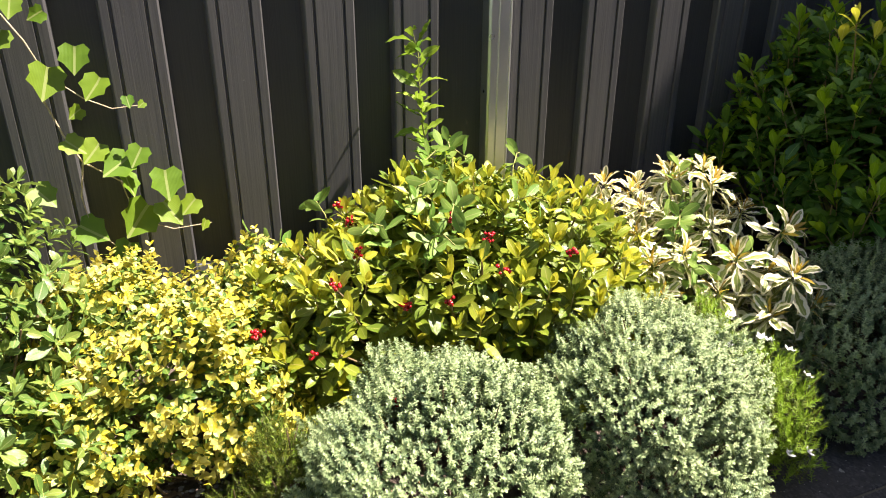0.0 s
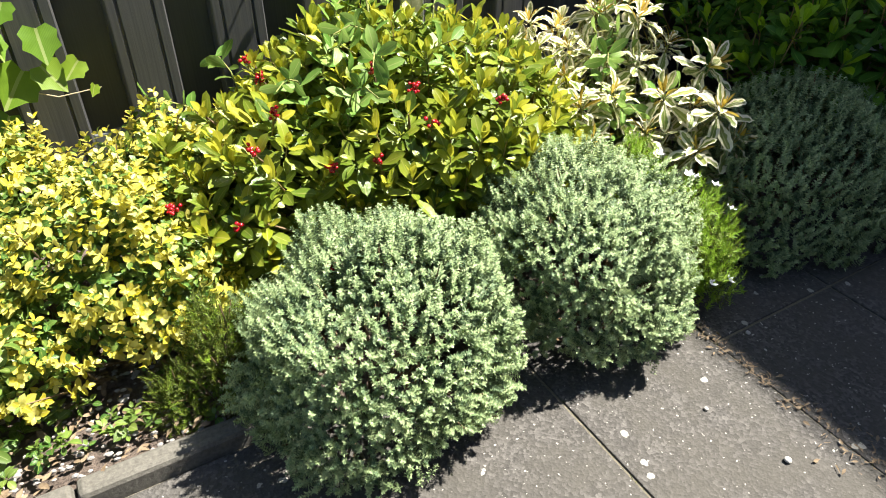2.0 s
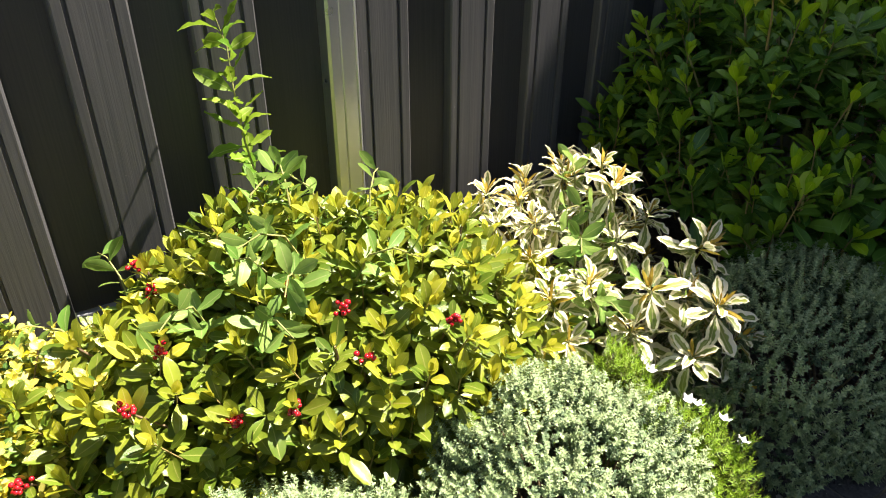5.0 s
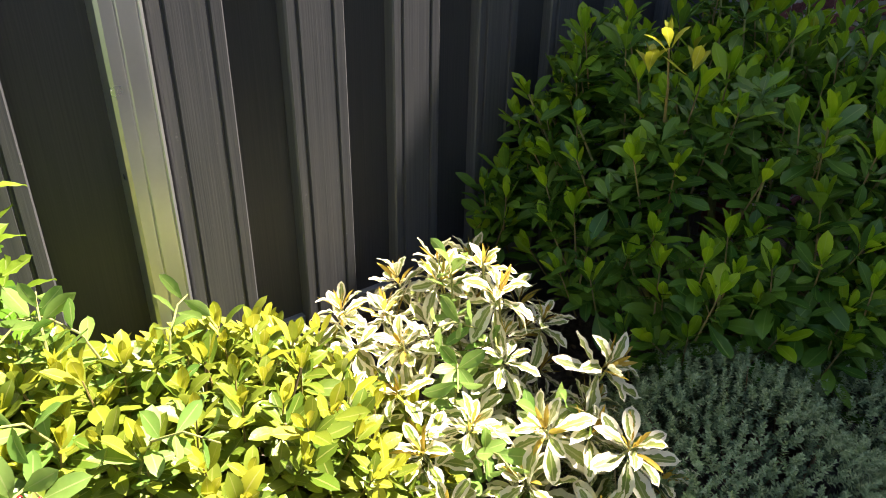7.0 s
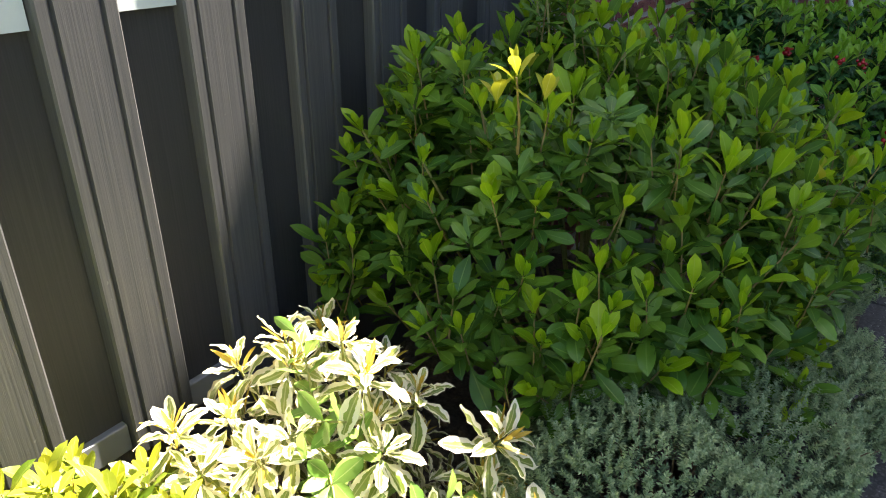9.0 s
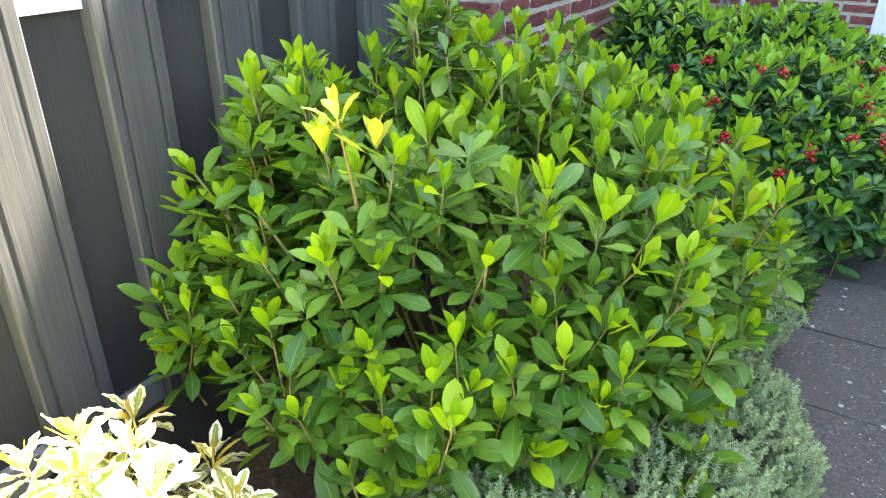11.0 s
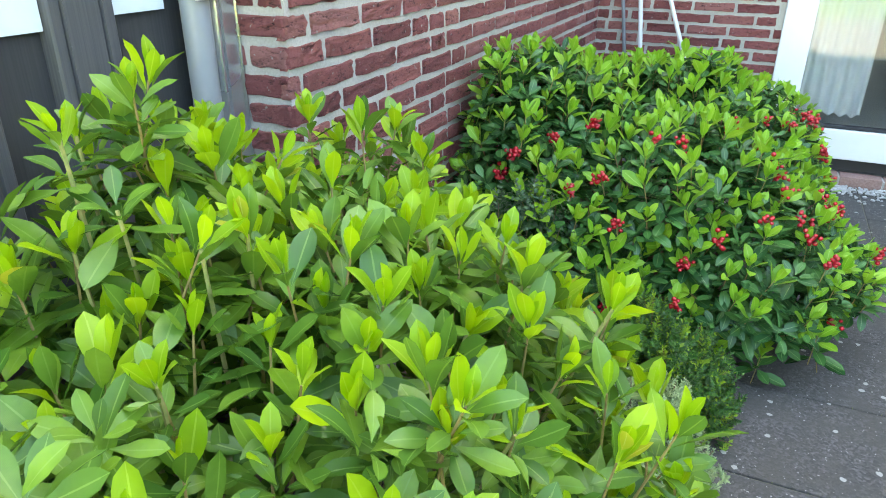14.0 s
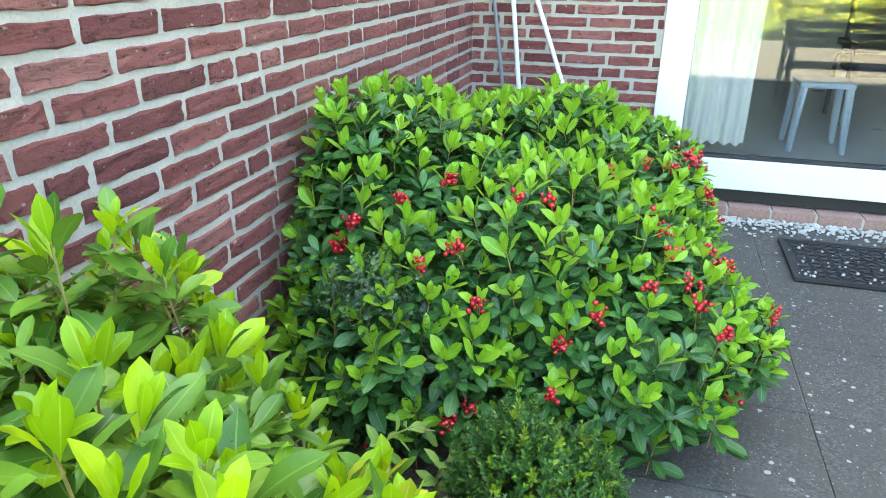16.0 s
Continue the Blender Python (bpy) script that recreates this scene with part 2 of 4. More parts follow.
BERRY = glossy("red_berry_skin", (0.46, 0.008, 0.018), 0.25)
PETAL = plain("white_petal", (0.62, 0.62, 0.68), 0.6)
PEBBLE = grit_material("white_pebble", (0.36, 0.34, 0.32), (0.64, 0.62, 0.58), 60.0, 0.6, 0.2)
GRIT_GREY = grit_material("grey_pebble", (0.28, 0.26, 0.24), (0.5, 0.47, 0.44), 60.0, 0.7, 0.2)
EDGING = grit_material("worn_edging_brick", (0.26, 0.14, 0.115), (0.46, 0.30, 0.25), 80.0)
DRY = grit_material("dry_leaf_litter", (0.12, 0.08, 0.045), (0.34, 0.25, 0.16), 60.0, 0.8, 0.3)
PLASTER = plain("inside_plaster", (0.42, 0.42, 0.41), 0.8)
INSIDE_FLOOR = plain("inside_floor_vinyl", (0.50, 0.51, 0.51), 0.35)
STOOL = plain("blue_grey_plastic", (0.36, 0.43, 0.50), 0.45)
CHAIR = plain("dark_chair_cloth", (0.03, 0.03, 0.035), 0.75)
LAWN = grit_material("lawn", (0.05, 0.085, 0.02), (0.13, 0.18, 0.05), 90.0, 0.9, 1.0, 0.03)
RENDERED = plain("house_render", (0.45, 0.30, 0.26), 0.85)


def curtain_material():
    k = Nodes("white_voile")
    f = k.noise(260.0, 2.0)
    k.set(Base_Color=k.mix(k.maths("MULTIPLY", f, 0.3), (0.74, 0.75, 0.75), (0.60, 0.62, 0.62)), Roughness=0.85)
    tr = k.n("ShaderNodeBsdfTranslucent", Color=(0.8, 0.82, 0.82))
    mx = k.n("ShaderNodeMixShader", Fac=0.15)
    k.t.links.new(k.b.outputs[0], mx.inputs[1])
    k.t.links.new(tr.outputs[0], mx.inputs[2])
    k.t.links.new(mx.outputs[0], k.out.inputs["Surface"])
    return k.m


CURTAIN = curtain_material()


def glass_material():
    k = Nodes("window_glass")
    return k.set(Base_Color=(0.93, 0.96, 0.95), Roughness=0.0, Transmission_Weight=1.0, IOR=1.5)


GLASS = glass_material()


# ---- building helpers ----
def mesh_of(name, bm, material):
    me = bpy.data.meshes.new(name)
    bm.to_mesh(me)
    bm.free()
    for m in material if isinstance(material, (list, tuple)) else [material]:
        me.materials.append(m)
    return me


def part(name, bm, material, parent=None, label=""):
    ob = new(name, mesh_of(name, bm, material))
    ob.parent = parent
    return tagged(ob, label)


def thing(name, label, category, at=(0, 0, 0), group="", kind=""):
    ob = new(name)
    ob.empty_display_size = 0.05
    ob.location = at
    return tagged(ob, label, category, group, kind)


def box(bm, x0, x1, y0, y1, z0, z1, bevel=0.0):
    made = bmesh.ops.create_cube(bm, size=1.0, matrix=Matrix.Translation(((x0 + x1) / 2, (y0 + y1) / 2, (z0 + z1) / 2)) @ Matrix.Diagonal((x1 - x0, y1 - y0, z1 - z0, 1)))
    if bevel:
        edges = {e for v in made["verts"] for e in v.link_edges}
        bmesh.ops.bevel(bm, geom=list(edges), offset=bevel, segments=2, affect="EDGES", profile=0.5)
    return bm


def boxed(*a, **kw):
    return box(bmesh.new(), *a, **kw)


def prism_z(bm, outline, z0, z1):
    """A closed outline in x and y, drawn up from z0 to z1."""
    low = [bm.verts.new((x, y, z0)) for x, y in outline]
    high = [bm.verts.new((x, y, z1)) for x, y in outline]
    bm.faces.new(low[::-1])
    bm.faces.new(high)
    for i in range(len(low)):
        j = (i + 1) % len(low)
        bm.faces.new((low[i], low[j], high[j], high[i]))
    bmesh.ops.recalc_face_normals(bm, faces=bm.faces)
    return bm


def tube(bm, points, r0, r1, sides=6):
    """A tapered tube along points."""
    rings = []
    for i, p in enumerate(points):
        a, b = points[max(i - 1, 0)], points[min(i + 1, len(points) - 1)]
        q = (Vector(b) - Vector(a)).to_track_quat("Z", "Y")
        r = r0 + (r1 - r0) * i / (len(points) - 1)
        rings.append([bm.verts.new(Vector(p) + q @ Vector((r * math.cos(k * math.tau / sides), r * math.sin(k * math.tau / sides), 0))) for k in range(sides)])
    for a, b in zip(rings, rings[1:]):
        for k in range(sides):
            bm.faces.new((a[k], a[(k + 1) % sides], b[(k + 1) % sides], b[k]))
    bm.faces.new(rings[0][::-1])
    bm.faces.new(rings[-1])
    return bm


# ---- leaves ----
def leaf_template(profile, along=6, fold=0.25, curl=0.25, wave=0.0):
    """A leaf of length 1 along +y, folded at its midrib and curled; profile gives its half width."""
    verts, uvs, faces = [], [], []
    for i in range(along + 1):
        v = i / along
        w = max(profile(v), 0.004)
        z = curl * (v - v * v * 1.6)
        for s in (-1, 0, 1):
            verts.append((s * w, v, z + (abs(s) * w * fold) + wave * abs(s) * math.sin(v * 19 + s)))
            uvs.append((0.5 + 0.5 * s, v))
    for i in range(along):
        for s in (0, 1):
            a = i * 3 + s
            faces.append((a, a + 1, a + 4, a + 3))
    return np.array(verts), faces, np.array(uvs)


def oval(width, skew=1.2):
    """Half width: widest past the middle, with a short blunt tip and a narrow foot."""
    return lambda v: width * max(math.sin(math.pi * v ** skew), 0.0) ** (1.0 if v < 0.5 else 0.56)


def ivy_template():
    rim = [(0.0, 0.0), (0.28, -0.12), (0.5, 0.1), (0.43, 0.30), (0.50, 0.52), (0.30, 0.64), (0.0, 1.0), (-0.30, 0.64), (-0.50, 0.52), (-0.43, 0.30), (-0.5, 0.1), (-0.28, -0.12)]
    verts = [(0.0, 0.3, -0.06)] + [(x, y, 0.10 * abs(x) + 0.05 * math.sin(5 * y)) for x, y in rim]
    faces = [(0, 1 + i, 1 + (i + 1) % len(rim), 0)[:3] for i in range(len(rim))]
    return np.array(verts), faces, np.array([(0.5 + x * 0.9, y) for x, y, _ in verts])


LEAF_LONG = [leaf_template(oval(0.190, 1.32), 7, 0.30, c, 0.012) for c in (-0.08, 0.06, 0.2)]
LEAF_BROAD = [leaf_template(oval(0.215, 1.15), 7, 0.25, c, 0.015) for c in (-0.06, 0.08, 0.22)]
LEAF_VAR = [leaf_template(oval(0.19, 1.2), 8, 0.35, c, 0.035) for c in (-0.15, 0.15, 0.42)]
LEAF_NARROW = [leaf_template(oval(0.085, 1.0), 5, 0.4, c, 0.01) for c in (0.0, 0.2)]
LEAF_ROUND = [leaf_template(oval(0.30, 1.0), 4, 0.3, c) for c in (0.0, 0.2)]
LEAF_TINY = [leaf_template(oval(0.24, 1.0), 2, 0.4, 0.1)]
NEEDLE = [leaf_template(lambda v: 0.09 * (1 - v * 0.6), 1, 0.3, 0.0)]
LEAF_IVY = [ivy_template()]


def leaf_matrix(place, ahead, up, size):
    """Numpy 4 x 4: y along ahead, z towards up."""
    y = np.asarray(ahead, float)
    y = y / (np.linalg.norm(y) + 1e-9)
    z = np.asarray(up, float) - y * np.dot(up, y)
    n = np.linalg.norm(z)
    z = z / n if n > 1e-6 else np.array((0.0, 0.0, 1.0))
    m = np.eye(4)
    m[:3, 0], m[:3, 1], m[:3, 2], m[:3, 3] = np.cross(y, z) * size, y * size, z * size, place
    return m


class Foliage:
    """Gathers the leaves of one plant in its own coordinates: slot, template and matrix."""

    def __init__(self, rng):
        self.items, self.bulk, self.rng = [], [], rng

    def add(self, slot, templates, m):
        self.items.append((slot, templates[int(self.rng.integers(len(templates)))], m))

    def add_many(self, slots, template, places, ahead, up, sizes):
        """Many small leaves at once, from arrays."""
        y = ahead / np.linalg.norm(ahead, axis=1, keepdims=True)
        z = up - y * (up * y).sum(1, keepdims=True)
        z /= np.linalg.norm(z, axis=1, keepdims=True) + 1e-9
        x = np.cross(y, z)
        self.bulk.append((template, slots, np.stack([x, y, z], 2) * sizes[:, None, None], places))

    def joined(self, name, items, materials, parent, label="", bulk=()):
        groups, by_id = {}, {}
        for slot, template, m in items:
            by_id[id(template)] = template
            groups.setdefault(id(template), []).append((slot, m))
        sets = list(bulk)
        for key, found in groups.items():
            ms = np.array([m for _, m in found])
            sets.append((by_id[key], np.array([s for s, _ in found]), ms[:, :3, :3], ms[:, :3, 3]))
        verts, loops, sizes, uvs, slots, base = [], [], [], [], [], 0
        for (v, f, uv), slot, turn, place in sets:
            f, n = np.array(f), len(place)
            verts.append((np.einsum("nij,vj->nvi", turn, v) + place[:, None, :]).reshape(-1, 3))
            loops.append((f[None] + (base + len(v) * np.arange(n))[:, None, None]).reshape(-1))
            uvs.append(np.tile(uv[f].reshape(-1), n))
            sizes.append(np.full(len(f) * n, f.shape[1]))
            slots.append(np.repeat(slot, len(f)))
            base += len(v) * n
        verts, loops, sizes = np.concatenate(verts), np.concatenate(loops), np.concatenate(sizes)
        me = bpy.data.meshes.new(name)
        me.vertices.add(len(verts))
        me.vertices.foreach_set("co", verts.astype(np.float32).ravel())
        me.loops.add(len(loops))
        me.loops.foreach_set("vertex_index", loops.astype(np.int32))
        me.polygons.add(len(sizes))
        me.polygons.foreach_set("loop_start", np.concatenate([[0], np.cumsum(sizes)[:-1]]).astype(np.int32))
        me.polygons.foreach_set("loop_total", sizes.astype(np.int32))
        for m in materials:
            me.materials.append(m)
        me.polygons.foreach_set("material_index", np.concatenate(slots).astype(np.int32))
        me.polygons.foreach_set("use_smooth", np.ones(len(sizes), dtype=bool))
        me.uv_layers.new(name="UVMap").data.foreach_set("uv", np.concatenate(uvs).astype(np.float32))
        me.update(calc_edges=True)
        me.validate()
        ob = new(name, me)
        ob.parent = parent
        return tagged(ob, label, kind="stuff")

    def build(self, parent, pairs, singles=0, chosen=None):
        """Builds up to singles leaves as objects of their own and joins the rest."""
        items = self.items
        order = sorted(range(len(items)), key=lambda i: -(chosen(items[i][2][:3, 3]) if chosen else 0.0))
        picked = set(order[:singles * 2:2] if len(items) > singles * 2 else order[:singles])
        meshes = {}
        for i in sorted(picked):
            slot, template, m = items[i]
            key = (slot, id(template))
            if key not in meshes:
                v, f, uv = template
                me = bpy.data.meshes.new("leaf")
                me.from_pydata(v.tolist(), [], f)
                me.uv_layers.new(name="UVMap").data.foreach_set("uv", np.concatenate([uv[list(q)].ravel() for q in f]).astype(np.float32))
                me.materials.append(pairs[slot][0])
                me.polygons.foreach_set("use_smooth", np.ones(len(f), dtype=bool))
                meshes[key] = me
            ob = new("leaf", meshes[key])
            ob.parent = parent
            ob.matrix_basis = Matrix(m.tolist())
        rest = [it for i, it in enumerate(items) if i not in picked]
        if rest or self.bulk:
            self.joined("foliage", rest, [p[1] for p in pairs], parent, "", self.bulk)


def crown_points(rng, blobs, spacing, depth=1.0, rough=0.10, low=0.02, limit=None):
    """Places and outward normals spread evenly over the outer skin of a union of ellipsoids."""
    blobs = np.array(blobs, float)
    area = np.array([(b[3] * b[4] + b[4] * b[5] + b[3] * b[5]) for b in blobs])
    want = int(area.sum() * 4.19 / spacing ** 2 * 2.2)
    kept, normals, cells = [], [], {}
    for _ in range(want):
        b = blobs[rng.choice(len(blobs), p=area / area.sum())]
        d = rng.normal(size=3)
        d /= np.linalg.norm(d)
        if d[2] < -0.45:
            continue
        bump = 1 + rough * noise.noise(Vector((b[0] * 7 + d[0] * 2.6, b[1] * 5 + d[1] * 2.6, d[2] * 2.6))) * 2 + rng.uniform(-0.5, 0.5) * rough
        p = b[:3] + d * b[3:] * depth * bump
        if p[2] < low or (limit and not limit(p)):
            continue
        if any(o is not b and (((p - o[:3]) / (o[3:] * depth * 0.95)) ** 2).sum() < 1 for o in blobs if not np.array_equal(o, b)):
            continue
        cell = tuple((p / spacing).astype(int))
        near = [q for i in (-1, 0, 1) for j in (-1, 0, 1) for k in (-1, 0, 1) for q in cells.get((cell[0] + i, cell[1] + j, cell[2] + k), ())]
        if any(((p - q) ** 2).sum() < (spacing * 0.8) ** 2 for q in near):
            continue
        cells.setdefault(cell, []).append(p)
        n = d / b[3:]
        kept.append(p)
        normals.append(n / np.linalg.norm(n))
    return kept, normals


UP = np.array((0.0, 0.0, 1.0))


def frame_of(axis):
    a = np.cross(axis, (0.31, 0.95, 0.1))
    a /= np.linalg.norm(a)
    return a, np.cross(axis, a)


def whorl(fol, slot_in, slot_out, templates, place, axis, count, size, steep=70, flat=5, turn0=None):
    """A rosette of leaves: steep young leaves inside, flatter older ones outside and a little lower."""
    rng = fol.rng
    axis = axis / np.linalg.norm(axis)
    a, b = frame_of(axis)
    start = rng.uniform(0, math.tau)
    for i in range(count):
        f = i / max(count - 1, 1)
        el = radians(steep + (flat - steep) * f + rng.uniform(-12, 12))
        th = start + i * 2.39996 + rng.uniform(-0.25, 0.25)
        rad = a * math.cos(th) + b * math.sin(th)
        ahead = axis * math.sin(el) + rad * math.cos(el)
        up = axis * math.cos(el) - rad * math.sin(el) + rng.normal(size=3) * 0.22
        s = size * (0.62 + 0.45 * f) * rng.uniform(0.82, 1.15)
        slot = slot_in if rng.uniform() > f * 0.9 - 0.1 else slot_out
        fol.add(slot, templates, leaf_matrix(place - axis * size * 0.35 * f + ahead * size * 0.08, ahead, up, s))


def stems_mesh(rng, base, tips, r0, material, parent, spread=0.12):
    """Bent stems that rise from the root to the shoots, each a mesh."""
    for tip in tips:
        t = Vector(tip) - Vector(base)
        foot = Vector((t.x * spread + rng.uniform(-0.03, 0.03), t.y * spread + rng.uniform(-0.03, 0.03), -0.02))
        mid = foot.lerp(t, 0.5) + Vector((rng.uniform(-0.03, 0.03), rng.uniform(-0.03, 0.03), -0.06 * t.length))
        part("stem", tube(bmesh.new(), [foot, foot.lerp(mid, 0.5) + Vector((0, 0, -0.01)), mid, mid.lerp(t, 0.6), t], r0, r0 * 0.45, 5), material, parent)


berry_meshes = []


def one_berry(parent, place, size):
    if not berry_meshes:
        bm = bmesh.new()
        bmesh.ops.create_icosphere(bm, subdivisions=2, radius=1.0)
        for f in bm.faces:
            f.smooth = True
        berry_meshes.append(mesh_of("berry", bm, BERRY))
    ob = new("berry", berry_meshes[0])
    ob.parent = parent
    ob.location, ob.scale = place, (size, size, size * 0.94)


def rosette_shrub(name, label, base, blobs, spacing, size, templates, pairs, count, seed, singles=200, berries=0, stems=40, limit=None, upward=0.65, young=1.0, rough=0.12, layers=((1.0, 1.0), (0.80, 0.85)), chosen=None, berry_size=0.0045, stem_material=None, stem_radius=0.005, tier=0.0, core=False, blend=False, sun_tips=0.0, inner=2, berry_top=9.0):
    """A broad-leaved evergreen shrub: shoots over its crown, each with a rosette of leaves; pairs: young, old leaf."""
    rng = np.random.default_rng(seed)
    shrub = thing(name, label, "shrub", base)
    fol, origin = Foliage(rng), np.array(base)
    tips, twigs = [], bmesh.new()
    for k, (depth, dense) in enumerate(layers):
        places, normals = crown_points(rng, blobs, spacing / dense ** 0.5, depth, rough, 0.04, limit)
        for p, n in zip(places, normals):
            axis = n * (1 - upward) + UP * upward + rng.normal(size=3) * 0.16
            c = int(rng.integers(count - 2, count + 3))
            fresh = k == 0 and rng.uniform() < young
            s = size * rng.uniform(0.85, 1.15)
            axis = axis / np.linalg.norm(axis)
            if tier and fresh:
                whorl(fol, 0, 1 if blend else 0, templates, p - origin, axis, c // 2 + inner, s * 0.98, 84, 40)
                # a share of tips gets small yellow leaves that stand in for sun flecks
                if rng.uniform() < sun_tips:
                    whorl(fol, 2, 2, LEAF_ROUND, p - origin + axis * s * 0.2, axis, 2, s * 0.55, 80, 50)
                whorl(fol, 1, 1, templates, p - origin - axis * s * tier, axis, c // 2 + 3, s * 1.08, 34, -10)
                tube(twigs, [Vector(p - origin - axis * s * 1.7), Vector(p - origin - axis * s * 0.8), Vector(p - origin)], stem_radius * 0.38, stem_radius * 0.26, 5)
            else:
                whorl(fol, 0 if fresh else 1, 1, templates, p - origin, axis, c, s, *((72, -8) if fresh and not core else (54, -48) if core else (45, -8)))
            if core and k == 0:
                whorl(fol, 2, 2, LEAF_NARROW, p - origin, axis, 6, s * 0.72, 80, 35)
            if k == 0:
                tips.append((p, axis, n))
    order = rng.permutation(len(tips))
    if twigs.verts:
        tagged(part("twig_wood", twigs, TWIG, shrub), kind="stuff")
    else:
        twigs.free()
    stems_mesh(rng, base, [tips[i][0] for i in order[:stems]], stem_radius, stem_material or STEM, shrub)
    open_side = [i for i in order if np.dot(tips[i][2], (-0.6, -0.65, 0.3)) > 0.42 and 0.16 < tips[i][0][2] < berry_top]
    for i in open_side[:berries]:
        p, axis, n = tips[i]
        c = Vector(p - origin) + Vector(n) * size * 0.30
        stalk = part("berry_stalk", tube(bmesh.new(), [c - Vector(axis) * size * 0.5, c], 0.0014, 0.0009, 5), STEM_GREEN, shrub, "cluster of small glossy red berries")
        for _ in range(int(rng.integers(8, 22))):
            one_berry(stalk, c + Vector(rng.normal(size=3)) * berry_size * 1.45, berry_size * rng.uniform(0.8, 1.15))
    fol.build(shrub, pairs, singles, chosen)
    return shrub


def sprig_shrub(name, label, base, blobs, spacing, length, leaf, pairs, seed, templates=LEAF_TINY, rings=6, per=3, upward=0.5, limit=None, rough=0.12, layers=((1.0, 1.0), (0.86, 0.7)), stems=40, steep=45, low=0.02, droop=0.0, flowers=0, twig=STEM, mixed=0.0):
    """A fine-leaved shrub: many short sprigs, each set with rings of small leaves."""
    rng = np.random.default_rng(seed)
    shrub = thing(name, label, "shrub", base)
    fol, origin, tips = Foliage(rng), np.array(base), []
    got = {"slot": [], "ahead": [], "up": [], "place": [], "size": []}
    for k, (depth, dense) in enumerate(layers):
        places, normals = crown_points(rng, blobs, spacing / dense ** 0.5, depth, rough, low, limit)
        for p, n in zip(places, normals):
            axis = n * (1 - upward) + UP * (upward - droop) + rng.normal(size=3) * 0.25
            axis /= np.linalg.norm(axis)
            a, b = frame_of(axis)
            long = length * rng.uniform(0.7, 1.3)
            f = np.repeat(np.arange(rings), per) / max(rings - 1, 1)
            many = rings * per
            th = np.tile(np.arange(per), rings) * math.tau / per + np.repeat(np.arange(rings), per) * 1.2 + rng.uniform(-0.3, 0.3, many)
            rad = np.outer(np.cos(th), a) + np.outer(np.sin(th), b)
            el = np.radians(steep * (0.55 + 0.8 * f) + rng.uniform(-14, 14, many))[:, None]
            # inner layers mostly take the second leaf, on hebes the one with shade coloured in
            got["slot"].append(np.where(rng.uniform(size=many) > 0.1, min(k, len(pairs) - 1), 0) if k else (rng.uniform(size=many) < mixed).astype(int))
            got["ahead"].append(axis * np.sin(el) + rad * np.cos(el))
            got["up"].append(axis * np.cos(el) - rad * np.sin(el) + rng.normal(size=(many, 3)) * 0.2)
            got["place"].append(p - origin + axis * long * (f[:, None] - 1))
            got["size"].append(leaf * (1.1 - 0.35 * f) * rng.uniform(0.8, 1.2, many))
            if k == 0:
                tips.append((p, axis))
    order = rng.permutation(len(tips))
    if stems:
        stems_mesh(rng, base, [tips[i][0] for i in order[:stems]], 0.0032, twig, shrub)
    front = sorted(range(len(tips)), key=lambda i: tips[i][0][1] - tips[i][0][2])[:len(tips) // 3]
    for i in [front[int(q)] for q in rng.permutation(len(front))[:flowers]]:
        p, axis = tips[i]
        bm = bmesh.new()
        a, b = frame_of(axis)
        for j in range(5):
            th = j * math.tau / 5
            rad = Vector(a * math.cos(th) + b * math.sin(th))
            c = Vector(p - origin) + Vector(axis) * 0.008
            side = Vector(axis).cross(rad) * 0.0052
            v = [bm.verts.new(q) for q in (c, c + rad * 0.008 + side + Vector(axis) * 0.004, c + rad * 0.014 + Vector(axis) * 0.009, c + rad * 0.008 - side + Vector(axis) * 0.004)]
            bm.faces.new(v)
        part("flower", bm, PETAL, shrub, "small white five-petalled flower")
    got = {key: np.concatenate(v) for key, v in got.items()}
    kind = rng.integers(len(templates), size=len(got["size"]))
    for i, template in enumerate(templates):
        pick = kind == i
        fol.add_many(got["slot"][pick], template, got["place"][pick], got["ahead"][pick], got["up"][pick], got["size"][pick])
    fol.build(shrub, pairs)
    return shrub


# ---- setting ----
FENCE_Y, WALL_Y, WALL_X, CORNER_X = 2.0, 1.80, 6.25, 3.085
BED_Y, EAVE = 0.80, 8.43

ground = tagged(part("ground", boxed(-60, 60, -60, 60, -0.30, -0.06), LAWN), "garden ground that runs on past the paving", "ground", kind="structure")
bed = bmesh.new()
nx, ny = 90, 18
grid = [[bed.verts.new((-1.6 + 6.0 * i / nx, BED_Y - 0.02 + 1.22 * j / ny, (0.015 if BED_Y - 0.02 + 1.22 * j / ny > 1.09 or -1.6 + 6.0 * i / nx > 3.0 else -0.12) + 0.03 * noise.noise(Vector((i * 0.35, j * 0.35, 0))) + 0.012 * noise.noise(Vector((i * 1.3, j * 1.3, 4))))) for j in range(ny + 1)] for i in range(nx + 1)]
for i in range(nx):
    for j in range(ny):
        bed.faces.new((grid[i][j], grid[i + 1][j], grid[i + 1][j + 1], grid[i][j + 1]))
tagged(part("planting_bed", bed, SOIL), "planting bed of dark crumbly soil along the fence", "soil", kind="structure")

# added wall out of view: cuts the low sky light on the fence
tagged(part("garden_wall", boxed(-9.0, WALL_X - 0.02, -4.6, -4.4, -0.1, 3.0), FENCE), "plain unseen wall added to close the garden and block low sky light", "wall", kind="structure")

# the fence: charcoal planks before dark sheets between aluminium posts, a pale board showing above the rail
fence = thing("fence", "charcoal ribbed metal garden fence with slim posts", "fence", (0, FENCE_Y, 0), kind="structure")

